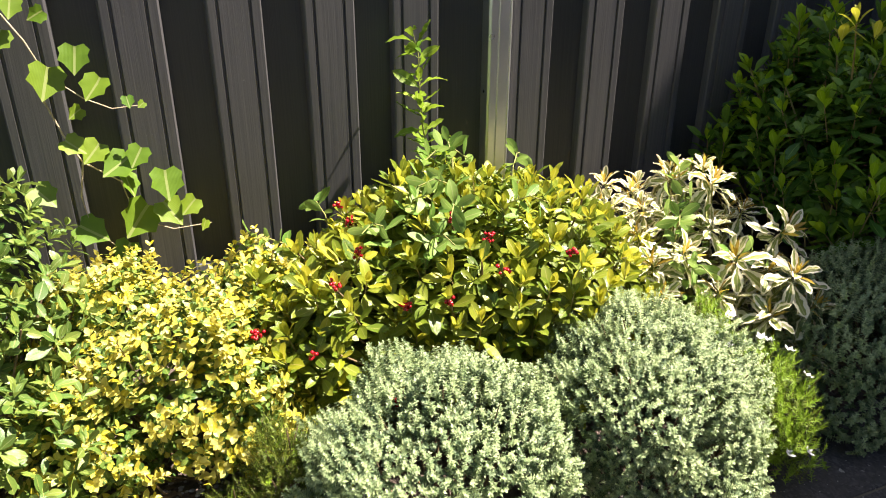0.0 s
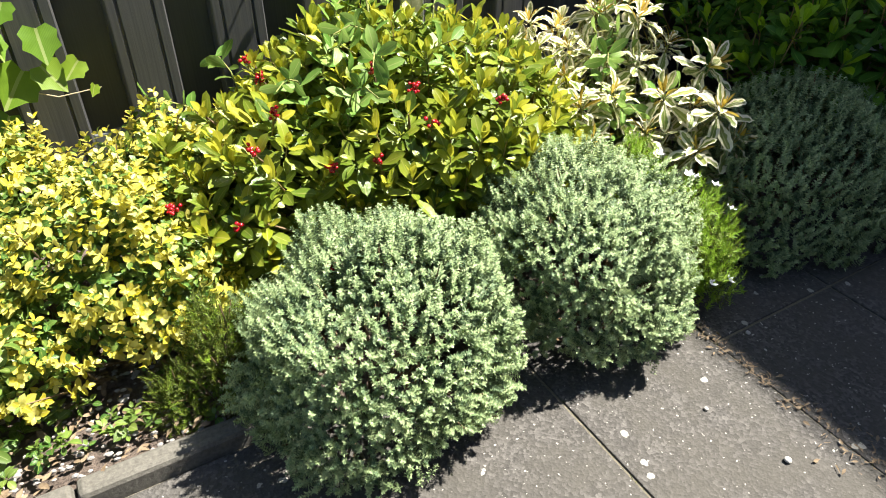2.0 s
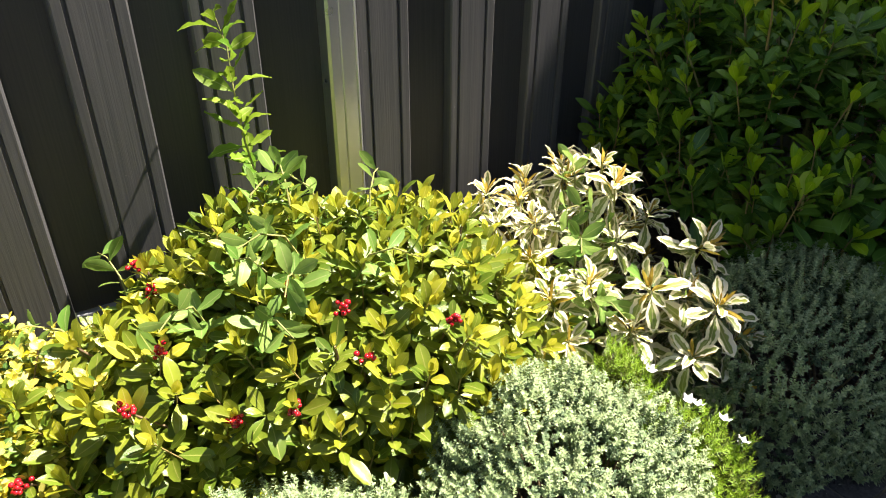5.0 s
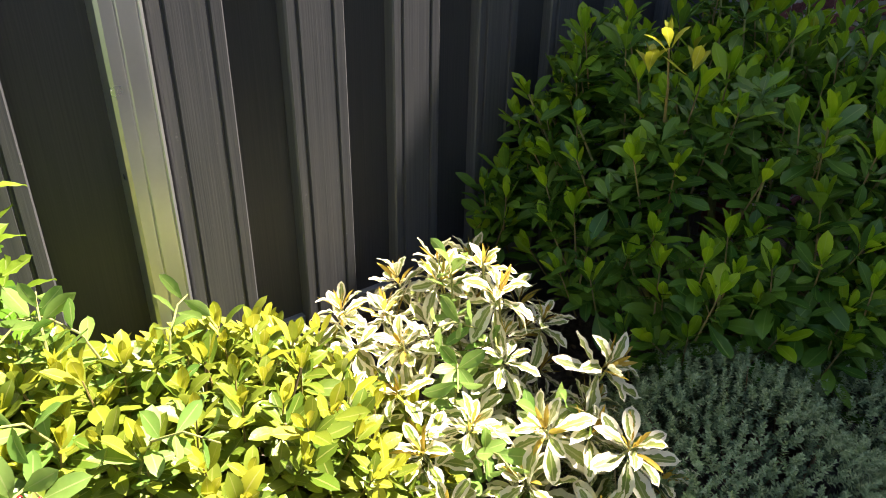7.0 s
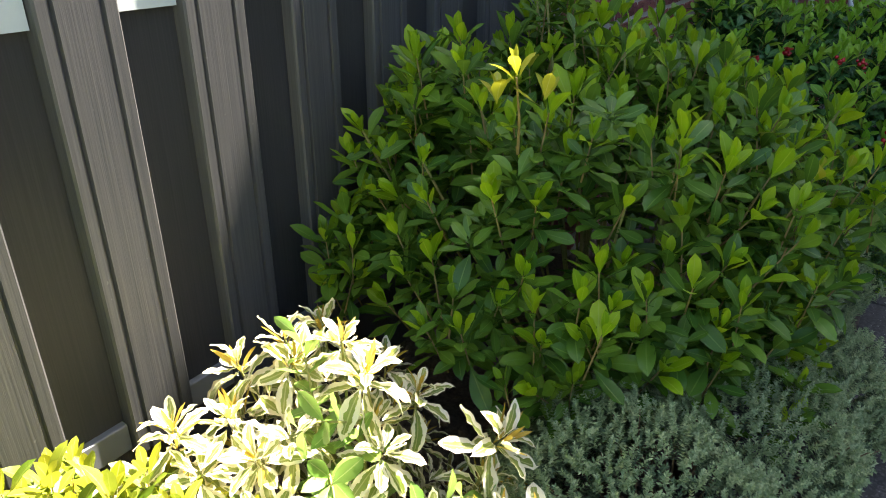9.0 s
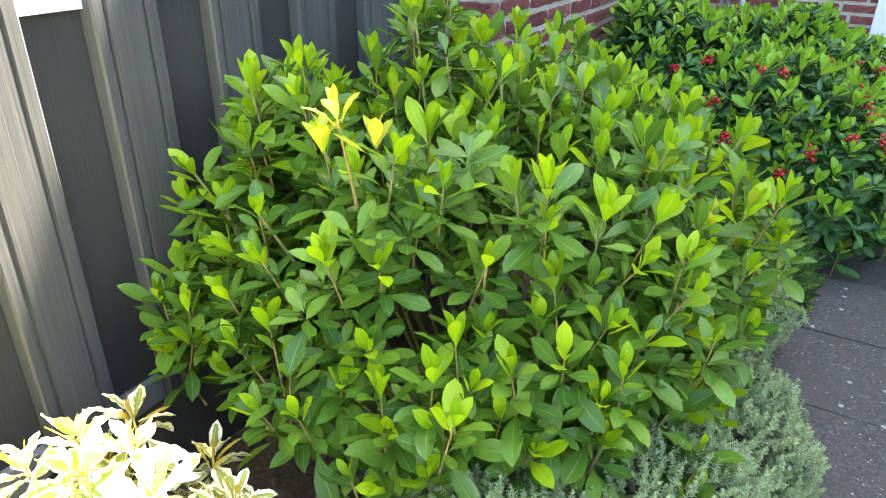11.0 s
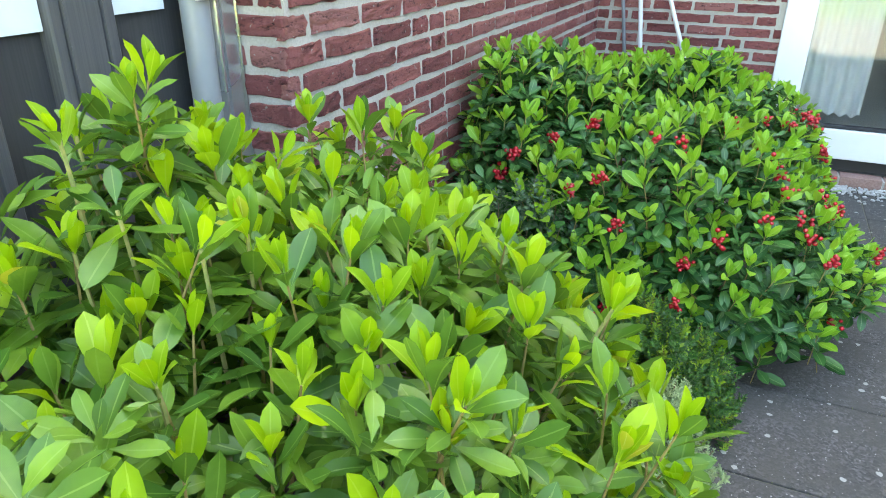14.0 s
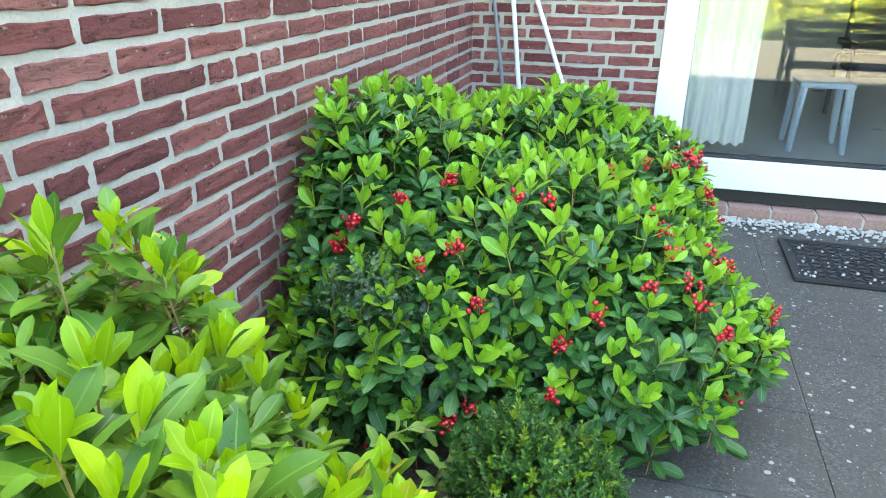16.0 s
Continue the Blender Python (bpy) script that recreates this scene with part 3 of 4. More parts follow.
PLANK = 0.147
LEFT_PLANKS = [0.400 - 0.2540 * k for k in range(14, -2, -1)]
RIGHT_PLANKS = [1.042 + 0.2675 * k for k in range(7)]
plank_bm = prism_z(bmesh.new(), [(0.0, 0.0), (0.004, -0.024), (0.008, -0.028), (0.026, -0.028), (0.029, -0.021), (0.033, -0.021), (0.036, -0.028), (0.110, -0.028), (0.113, -0.021), (0.117, -0.021), (0.120, -0.028), (0.141, -0.028), (0.145, -0.024), (PLANK, 0.0)], 0.255, 2.0)
plank_mesh = mesh_of("plank", plank_bm, FENCE)
for x in LEFT_PLANKS + RIGHT_PLANKS:
    ob = new("plank", plank_mesh)
    ob.parent = fence
    ob.location = (x, -0.001, 0)
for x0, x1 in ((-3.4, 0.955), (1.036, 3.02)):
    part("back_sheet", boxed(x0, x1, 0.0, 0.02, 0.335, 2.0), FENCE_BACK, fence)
GAPS = [(a + PLANK + 0.001, b - 0.001) for row in (LEFT_PLANKS, RIGHT_PLANKS) for a, b in zip(row, row[1:])]
for x0, x1 in GAPS:
    part("bottom_rail", boxed(x0, x1, -0.016, 0.02, 0.270, 0.334, bevel=0.003), GREY_PROFILE, fence, "grey bottom rail")
part("gravel_board", boxed(-3.4, 3.02, 0.007, 0.025, -0.05, 0.268), FENCE, fence)
strip = boxed(1.0355, 1.0405, -0.010, 0.0, 0.27, 1.95)
for k in range(26):
    box(strip, 1.0340, 1.0408, -0.016, -0.0102, 0.30 + 0.024 * k, 0.312 + 0.024 * k)
part("vent_strip", strip, PIPE, fence, "slotted strip beside the post")
for x in (-1.62, 0.955):
    bm = bmesh.new()
    prism_z(bm, [(x, -0.045), (x + 0.006, -0.052), (x + 0.028, -0.052), (x + 0.031, -0.049), (x + 0.034, -0.052), (x + 0.066, -0.052), (x + 0.069, -0.049), (x + 0.072, -0.052), (x + 0.079, -0.045), (x + 0.079, 0.04), (x, 0.04)], -0.05, 2.05)
    part("post", bm, ALU, fence, "bright brushed aluminium post")
for x0, x1 in GAPS + [(RIGHT_PLANKS[-1] + PLANK + 0.001, 2.93)]:
    if x0 > -1.6:
        part("pale_board", boxed(x0, x1, -0.014, -0.001, 1.10 + 0.046 * max(x0 - 1.2, 0.0), 2.0), BOARD, fence, "pale grey translucent board between the planks")

bm = bmesh.new()
prism_z(bm, [(3.010, 1.935), (3.016, 1.925), (3.022, 1.925), (3.024, 1.932), (3.030, 1.932), (3.032, 1.925), (3.072, 1.925), (3.075, 1.932), (3.080, 1.925), (3.084, 1.925), (3.084, 2.04), (3.010, 2.04)], -0.05, 2.1)
end_post = tagged(part("end_post", bm, ALU), "aluminium end post between fence and brick wall", "post", kind="structure")
pipe = tagged(part("rain_pipe", tube(bmesh.new(), [(2.977, 1.948, -0.02), (2.977, 1.948, 1.1), (2.977, 1.948, 2.2)], 0.031, 0.031, 20), PIPE), "weathered grey round rain pipe on the fence end", "pipe")
for f in pipe.data.polygons:
    f.use_smooth = True
clip = boxed(2.944, 3.012, 1.905, 1.917, 1.19, 1.25, bevel=0.003)
part("clip", clip, WHITE, pipe, "white pipe clip with a screw")
bm = bmesh.new()
bmesh.ops.create_cone(bm, cap_ends=True, segments=10, radius1=0.006, radius2=0.004, depth=0.006, matrix=Matrix.Translation((2.997, 1.902, 1.222)) @ Matrix.Rotation(radians(90), 4, "X"))
part("screw", bm, ALU, pipe)


# ---- brick house ----
PITCH, JOINT, FIRST = 0.0655, 0.0165, 0.046
rb = np.random.default_rng(5)


def course(length, shift):
    """A wild bond: stretchers with headers strewn in."""
    out, x = [], -shift
    while x < length:
        w = 0.105 if rb.uniform() < 0.22 else 0.217
        out.append((max(x, 0.0), min(x + w, length)))
        x += w + JOINT
    return [(a, b) for a, b in out if b - a > 0.03]


house = thing("house", "red-brown brick house with pale mortar joints", "house", (0, 0, 0), kind="structure")
DOOR_Y0, DOOR_Y1 = -2.6, 0.757
wall_a = part("wall_north", boxed(CORNER_X + 0.004, 8.9, WALL_Y + 0.004, 4.2, -0.05, 2.65), MORTAR, house, "brick side wall with pale mortar")
wall_b = part("wall_east", boxed(WALL_X + 0.004, WALL_X + 0.14, DOOR_Y1, WALL_Y + 0.003, -0.05, 2.65), MORTAR, house, "brick wall beside the glass door")
brick_masters = {}


def brick_mesh(kind, variant, w, d, joined=None, place=None):
    """A hand-moulded brick, face towards -y, uneven on its face."""
    bm = joined if joined is not None else bmesh.new()
    r = np.random.default_rng(variant * 13 + int(w * 1000))
    h = PITCH - JOINT
    e = 0.004
    grid = []
    xs, zs = (0, e, w * 0.22, w * 0.42, w * 0.61, w * 0.80, w - e, w), (0, e, h * 0.35, h * 0.66, h - e, h)
    for z in zs:
        row = []
        for x in xs:
            rim = x in (0, w) or z in (0, h)
            y = 0.006 + r.uniform(-0.002, 0.002) if rim else r.uniform(-0.0055, 0.0015)
            q = Vector((x + r.uniform(-0.0022, 0.0022), y, z + r.uniform(-0.0028, 0.0028)))
            row.append(bm.verts.new(q if place is None else place @ q))
        grid.append(row)
    for a, b in zip(grid, grid[1:]):
        for k in range(len(xs) - 1):
            bm.faces.new((a[k], a[k + 1], b[k + 1], b[k]))
    rim = [grid[0][k] for k in range(len(xs))] + [grid[k][-1] for k in range(1, len(zs))] + [grid[-1][k] for k in range(len(xs) - 2, -1, -1)] + [grid[k][0] for k in range(len(zs) - 2, 0, -1)]
    back = []
    for v in rim:
        q = (place.inverted() @ v.co if place is not None else v.co.copy()) + Vector((0, 0.02, 0))
        back.append(bm.verts.new(q if place is None else place @ q))
    for k in range(len(rim)):
        j = (k + 1) % len(rim)
        bm.faces.new((rim[j], rim[k], back[k], back[j]))
    return bm


def lay(wall, origin, turn, length, rows, singles):
    """Bricks over a wall face: the near ones singly, the others joined. origin: the face's left foot; turn about z."""
    rest, count = bmesh.new(), 0
    m = Matrix.Translation(origin) @ Matrix.Rotation(radians(turn), 4, "Z")
    for n in range(rows):
        z = FIRST + JOINT / 2 + n * PITCH
        for a, b in course(length, rb.uniform(0, 0.22)):
            w = round((b - a) / 0.01) * 0.01 if b - a < 0.2 else 0.217
            w = min(w, b - a)
            place = m @ Matrix.Translation((a, 0, z)) @ Matrix.Rotation(rb.uniform(-0.006, 0.006), 4, "Y")
            variant = int(rb.integers(9))
            if singles(a, z) and count < 300:
                key = (round(w, 2), variant)
                if key not in brick_masters:
                    brick_masters[key] = mesh_of("brick", brick_mesh(0, variant, w, 0.03), BRICK)
                ob = new("brick", brick_masters[key])
                ob.parent = wall
                ob.matrix_basis = place
                count += 1
            else:
                brick_mesh(0, int(rb.integers(1000)), w, 0.03, rest, place)
    if rest.verts:
        tagged(part("bricks", rest, BRICK_JOINED, wall), kind="stuff")
    else:
        rest.free()


upper = part("upper_storey", boxed(WALL_X, 14, -7.0, 6.0, 2.655, EAVE), RENDERED, house, "upper storey of the brick house")
part("side_wall", boxed(WALL_X, 6.6, -7.0, DOOR_Y0, -0.05, 2.65), MORTAR, house)
part("lintel", boxed(WALL_X + 0.02, WALL_X + 0.14, DOOR_Y0, DOOR_Y1, 2.15, 2.65), WHITE, house)

# the glass door in its white frame
door = thing("door_1", "white framed glass garden door with a curtain behind it", "door", (WALL_X, 0, 0), kind="structure")
part("jamb", boxed(-0.02, 0.09, 0.60, DOOR_Y1, 0.13, 2.15, bevel=0.005), WHITE, door, "white door jamb")
part("jamb", boxed(-0.02, 0.09, DOOR_Y0, DOOR_Y0 + 0.15, 0.13, 2.15, bevel=0.005), WHITE, door)
part("bottom_rail", boxed(-0.024, 0.09, DOOR_Y0 + 0.152, 0.598, 0.135, 0.305, bevel=0.006), WHITE, door, "white bottom rail")
part("glazing_bead", boxed(-0.012, 0.05, DOOR_Y0 + 0.152, 0.598, 0.307, 0.322, bevel=0.003), BLACK, door, "dark glazing bead")
part("head", boxed(-0.02, 0.09, DOOR_Y0, DOOR_Y1, 2.152, 2.25), WHITE, door)
part("threshold", boxed(0.02, 0.12, DOOR_Y0, DOOR_Y1, 0.06, 0.132), BLACK, door, "black threshold strip")
pane = part("pane", boxed(0.030, 0.036, DOOR_Y0 + 0.15, 0.60, 0.32, 2.15), GLASS, door, "clear glass pane")
pane.visible_shadow = False

# the room behind the door
room = [("floor", (WALL_X + 0.14, 10.5, -6.0, 1.70, 0.0, 0.10), INSIDE_FLOOR), ("ceiling", (WALL_X + 0.14, 10.5, -6.0, 1.70, 2.50, 2.6), PLASTER), ("wall_back", (10.5, 10.6, -6.0, 1.70, 0.10, 2.5), PLASTER), ("wall_side", (WALL_X + 0.14, 10.5, 1.70, 1.79, 0.10, 2.5), PLASTER), ("wall_far", (WALL_X + 0.36, 10.5, -6.1, -6.0, 0.10, 2.5), PLASTER)]
for nm, q, mat in room:
    tagged(part(nm, boxed(*q), mat), "plain " + nm.split("_")[0] + " of the room behind the door", nm.split("_")[0], kind="structure")
bm = bmesh.new()
n = 120
cols = []
for i in range(n + 1):
    f = i / n
    y = 0.590 - 0.33 * f
    x = 0.11 + 0.008 * math.sin(f * 34) + 0.007 * math.sin(f * 13 + 1)
    cols.append((bm.verts.new((x, y, 0.36 + 0.008 * math.sin(f * 34))), bm.verts.new((x * 0.8 + 0.02, y, 2.12))))
for a, b in zip(cols, cols[1:]):
    bm.faces.new((a[0], b[0], b[1], a[1]))
for f in bm.faces:
    f.smooth = True
curtain = part("curtain", bm, CURTAIN)
curtain.location = (WALL_X, 0, 0)
tagged(curtain, "white voile curtain hanging in folds behind the door", "curtain")

stool = thing("stool", "blue-grey plastic stool inside the room", "stool", (7.55, -0.33, 0.10))
part("seat", boxed(-0.17, 0.17, -0.17, 0.17, 0.43, 0.47, bevel=0.015), STOOL, stool)
for sx in (-1, 1):
    for sy in (-1, 1):
        bm = bmesh.new()
        tube(bm, [(sx * 0.14, sy * 0.14, 0.435), (sx * 0.165, sy * 0.165, 0.0)], 0.028, 0.021, 8)
        part("leg", bm, STOOL, stool)
chair = thing("armchair", "dark upholstered chair inside the room", "chair", (8.6, -1.0, 0.10))
part("seat", boxed(-0.28, 0.28, -0.30, 0.30, 0.38, 0.50, bevel=0.03), CHAIR, chair)
part("backrest", boxed(0.22, 0.32, -0.30, 0.30, 0.501, 0.95, bevel=0.03), CHAIR, chair)
for sy in (-1, 1):
    part("armrest", boxed(-0.26, 0.215, sy * 0.335 - 0.03, sy * 0.335 + 0.03, 0.58, 0.63, bevel=0.012), CHAIR, chair)
    for sx in (-0.24, 0.24):
        bm = tube(bmesh.new(), [(sx, sy * 0.335, 0.62 if sx < 0 else 0.5), (sx, sy * 0.335, 0.0)], 0.018, 0.015, 8)
        part("leg", bm, CHAIR, chair)

# ---- shrubs ----
def clear(p):
    """Keeps shoots off the fence and the house."""
    return p[1] < (1.93 if p[0] < 3.0 else 1.76)


def off_ground(p):
    """The rhododendron stands on bare stems; its foliage begins above the soil."""
    return clear(p) and p[2] > (0.44 if p[0] < 2.1 else 0.36 if p[1] > 1.3 else 0.29)


rosette_shrub("skimmia_shrub", "sunlit yellow-green skimmia shrub with red berries by the fence", (0.80, 1.55, 0.0),
              [(0.84, 1.56, 0.26, 0.42, 0.36, 0.34), (0.42, 1.62, 0.20, 0.36, 0.28, 0.28), (1.00, 1.66, 0.24, 0.19, 0.24, 0.33), (0.66, 1.72, 0.32, 0.28, 0.22, 0.30)],
              0.056, 0.060, LEAF_BROAD, [SKIMMIA_YOUNG, SKIMMIA_OLD], 9, 11, tier=0.5, blend=True, singles=260, berries=16, berry_size=0.0050, stems=70, limit=clear, rough=0.10, young=0.9,
              chosen=lambda p: -p[1] + p[2], layers=((1.0, 1.0), (0.82, 0.9), (0.62, 0.5)))
rosette_shrub("variegated_rhododendron", "cream-edged variegated rhododendron with leaf rosettes in the sun", (1.52, 1.50, 0.0),
              [(1.42, 1.50, 0.27, 0.25, 0.30, 0.30), (1.43, 1.27, 0.22, 0.18, 0.19, 0.20), (1.28, 1.42, 0.24, 0.17, 0.20, 0.20), (1.21, 1.62, 0.40, 0.12, 0.14, 0.13), (1.48, 1.66, 0.32, 0.15, 0.15, 0.25)],
              0.108, 0.084, LEAF_VAR, [VARIEGATED, VARIEGATED, VARIEGATED_CORE], 13, 12, core=True, singles=280, stems=60, limit=lambda p: clear(p) and p[2] > 0.15, rough=0.24, upward=0.45, stem_material=STEM_GREEN, layers=((1.0, 1.0), (0.66, 0.5)))
rosette_shrub("rhododendron_shrub", "tall green rhododendron shrub with upright shoots in the shade", (2.35, 1.40, 0.0),
              [(2.22, 1.40, 0.46, 0.44, 0.46, 0.46), (2.55, 1.34, 0.48, 0.40, 0.46, 0.46), (2.50, 1.66, 0.52, 0.48, 0.24, 0.50), (1.98, 1.50, 0.40, 0.26, 0.36, 0.42), (2.80, 1.30, 0.42, 0.22, 0.24, 0.45), (2.12, 1.72, 0.48, 0.28, 0.20, 0.48), (2.94, 1.56, 0.46, 0.30, 0.24, 0.46), (2.46, 1.14, 0.40, 0.30, 0.24, 0.39), (1.95, 1.82, 0.46, 0.16, 0.12, 0.20), (2.16, 1.82, 0.66, 0.20, 0.12, 0.30)],
              0.078, 0.079, LEAF_LONG, [BUSH_YOUNG, BUSH_OLD, BUSH_SUNLIT], 10, 13, blend=True, tier=0.6, singles=290, stems=60, limit=off_ground, sun_tips=0.10, rough=0.14, upward=0.74, young=0.92,
              chosen=lambda p: -p[1] + p[2], layers=((1.0, 1.0), (0.84, 0.8), (0.64, 0.5)), stem_material=STEM_GREEN, stem_radius=0.006)
rosette_shrub("berry_shrub", "broad green skimmia shrub with red berries by the house", (4.40, 1.15, 0.0),
              [(4.30, 1.16, 0.32, 0.52, 0.56, 0.44), (4.78, 1.18, 0.36, 0.66, 0.56, 0.48), (4.22, 0.84, 0.26, 0.42, 0.44, 0.30), (4.36, 1.50, 0.42, 0.50, 0.28, 0.50), (3.96, 1.40, 0.30, 0.36, 0.36, 0.36), (4.12, 1.56, 0.46, 0.34, 0.20, 0.38), (4.9, 0.95, 0.37, 0.55, 0.42, 0.40), (4.18, 1.60, 0.52, 0.27, 0.20, 0.44), (4.42, 1.54, 0.48, 0.40, 0.26, 0.44)],
              0.077, 0.072, LEAF_BROAD, [BERRY_YOUNG, BERRY_OLD], 10, 14, inner=1, berry_top=0.74, tier=0.6, singles=290, berries=46, stems=80, limit=clear, rough=0.09, upward=0.66, young=0.9,
              chosen=lambda p: -p[0] + p[2], layers=((1.0, 1.1), (0.91, 1.0), (0.74, 0.7)), berry_size=0.0075)
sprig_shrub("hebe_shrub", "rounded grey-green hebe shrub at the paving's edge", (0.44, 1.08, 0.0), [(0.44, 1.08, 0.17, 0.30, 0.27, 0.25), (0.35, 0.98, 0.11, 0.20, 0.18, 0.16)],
            0.0200, 0.034, 0.0098, [HEBE, HEBE_SHADED], 21, rings=8, per=4, upward=0.42, steep=24, layers=((1.0, 1.0), (0.93, 0.9)), rough=0.12)
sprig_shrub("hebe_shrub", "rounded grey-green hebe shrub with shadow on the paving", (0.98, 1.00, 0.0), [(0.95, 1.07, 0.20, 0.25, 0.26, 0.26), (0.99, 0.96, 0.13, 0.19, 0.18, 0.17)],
            0.0200, 0.034, 0.0098, [HEBE, HEBE_SHADED], 22, rings=8, per=4, upward=0.42, steep=24, layers=((1.0, 1.0), (0.93, 0.9)), rough=0.12)
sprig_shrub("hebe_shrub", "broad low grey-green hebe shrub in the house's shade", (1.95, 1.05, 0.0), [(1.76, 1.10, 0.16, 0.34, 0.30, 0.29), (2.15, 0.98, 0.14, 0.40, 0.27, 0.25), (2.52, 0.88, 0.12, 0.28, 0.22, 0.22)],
            0.0235, 0.040, 0.0108, [HEBE, HEBE_SHADED], 23, rings=8, per=4, upward=0.6, steep=28, layers=((1.0, 1.0), (0.88, 0.8)), rough=0.09)
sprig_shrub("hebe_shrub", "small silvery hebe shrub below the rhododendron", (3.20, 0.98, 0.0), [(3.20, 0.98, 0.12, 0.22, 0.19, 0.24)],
            0.026, 0.045, 0.013, [HEBE, HEBE_SHADED], 24, rings=7, per=4, upward=0.7, rough=0.12)
sprig_shrub("yew_shrub", "small dark green yew shrub beside the berry shrub", (3.60, 0.94, 0.0), [(3.50, 0.99, 0.18, 0.15, 0.15, 0.23), (3.60, 0.88, 0.10, 0.17, 0.15, 0.18)],
            0.028, 0.050, 0.017, [LIME, YEW], 25, templates=LEAF_TINY, rings=6, per=4, upward=0.5, rough=0.18, layers=((1.0, 0.14), (0.97, 1.0), (0.8, 0.6)))
sprig_shrub("cotoneaster", "dull dark small-leaved cotoneaster between the two shrubs", (3.72, 1.42, 0.0), [(3.72, 1.42, 0.54, 0.09, 0.11, 0.10), (3.76, 1.34, 0.45, 0.08, 0.09, 0.10)],
            0.036, 0.050, 0.017, [COTONEASTER, COTONEASTER], 29, templates=LEAF_ROUND, rings=4, per=3, upward=0.35, rough=0.25, low=0.16, layers=((1.0, 1.0), (0.75, 0.7)), steep=35, stems=12)
sprig_shrub("euonymus_shrub", "bright yellow variegated euonymus shrub in full sun", (-0.02, 1.50, 0.0),
            [(-0.04, 1.54, 0.22, 0.28, 0.25, 0.24), (0.05, 1.45, 0.18, 0.17, 0.18, 0.18), (-0.24, 1.44, 0.16, 0.18, 0.2, 0.18), (0.20, 1.70, 0.24, 0.22, 0.18, 0.24), (-0.2, 1.72, 0.26, 0.22, 0.18, 0.24)],
            0.038, 0.045, 0.024, [EUONYMUS, EUONYMUS_GREEN], 26, low=0.13, templates=LEAF_ROUND, rings=4, per=3, upward=0.35, mixed=0.22, rough=0.16, limit=clear, layers=((1.0, 1.0), (0.84, 1.0), (0.7, 0.6)), steep=30)
sprig_shrub("heath_shrub", "small dark olive heath with scale-like shoots", (0.13, 1.22, 0.0), [(0.14, 1.24, 0.09, 0.11, 0.11, 0.17), (0.19, 1.16, 0.05, 0.09, 0.08, 0.11), (0.04, 1.22, 0.05, 0.09, 0.08, 0.10)],
            0.018, 0.040, 0.009, [LIME, HEATH], 27, templates=NEEDLE, rings=9, per=4, upward=0.5, rough=0.2, layers=((0.97, 0.12), (0.96, 1.0), (0.78, 0.7)))
sprig_shrub("flowering_heath", "lime-green heath with small white flowers", (1.24, 1.04, 0.0), [(1.26, 1.00, 0.14, 0.10, 0.16, 0.17), (1.22, 1.18, 0.16, 0.10, 0.10, 0.20)],
            0.022, 0.050, 0.012, [LIME, HEATH], 28, templates=NEEDLE, rings=9, per=4, upward=0.6, rough=0.2, flowers=12)
rosette_shrub("pale_shrub", "loose pale green broad-leaved shrub by the fence", (-0.52, 1.52, 0.0), [(-0.46, 1.66, 0.36, 0.22, 0.22, 0.40), (-0.44, 1.36, 0.20, 0.22, 0.22, 0.22)],
              0.065, 0.046, LEAF_BROAD, [PALE, EUONYMUS_GREEN], 7, 15, singles=140, stems=30, limit=clear, rough=0.25, upward=0.4, layers=((1.0, 1.0), (0.75, 0.9), (0.5, 0.5)))

# the topmost shoot of the rhododendron at the sun's edge; sunlight is put into its yellow leaf colour
rng = np.random.default_rng(16)
shoot = Foliage(rng)
tip = thing("young_rhododendron_shoot", "bright young rhododendron shoot, its leaf colour yellowed for sunlight", "shoot", (1.86, 1.42, 0.55))
part("stem", tube(bmesh.new(), [(0.03, 0.02, 0.30), (-0.01, 0, 0.38), (-0.03, 0.0, 0.46)], 0.003, 0.002, 6), TWIG, tip)
for q in ((-0.03, 0.0, 0.47), (0.0, -0.04, 0.43), (-0.01, 0.05, 0.42)):
    whorl(shoot, 0, 0, LEAF_LONG, np.array(q), UP + rng.normal(size=3) * 0.2, 5, 0.065, 80, 40)
shoot.build(tip, [BUSH_SUNLIT], 40)

# a tall thin shoot and compound leaves that rise out of the skimmia
def leafy_shoot(name, label, base, path, leaf, seed, pair, templates, gap=0.022, loose=0.2, category="plant"):
    rng = np.random.default_rng(seed)
    plant = thing(name, label, category, base)
    pts = [Vector(p) for p in path]
    bm = tube(bmesh.new(), pts, 0.003, 0.0012, 6)
    part("stem", bm, STEM_GREEN, plant)
    fol = Foliage(rng)
    total = 0.0
    for a, b in zip(pts, pts[1:]):
        d = np.array((b - a).normalized())
        u, v = frame_of(d)
        steps = max(1, int((b - a).length / gap))
        for s in range(steps):
            p = np.array(a.lerp(b, (s + 0.5) / steps))
            for side in (0, math.pi):
                th = total + side
                rad = u * math.cos(th) + v * math.sin(th)
                ahead = d * 0.4 + rad + rng.normal(size=3) * loose * 0.5
                fol.add(0, templates, leaf_matrix(p, ahead, d - rad * 0.4 + rng.normal(size=3) * loose, leaf * rng.uniform(0.7, 1.2)))
            total += 1.57
    fol.build(plant, [pair], 300)
    return plant


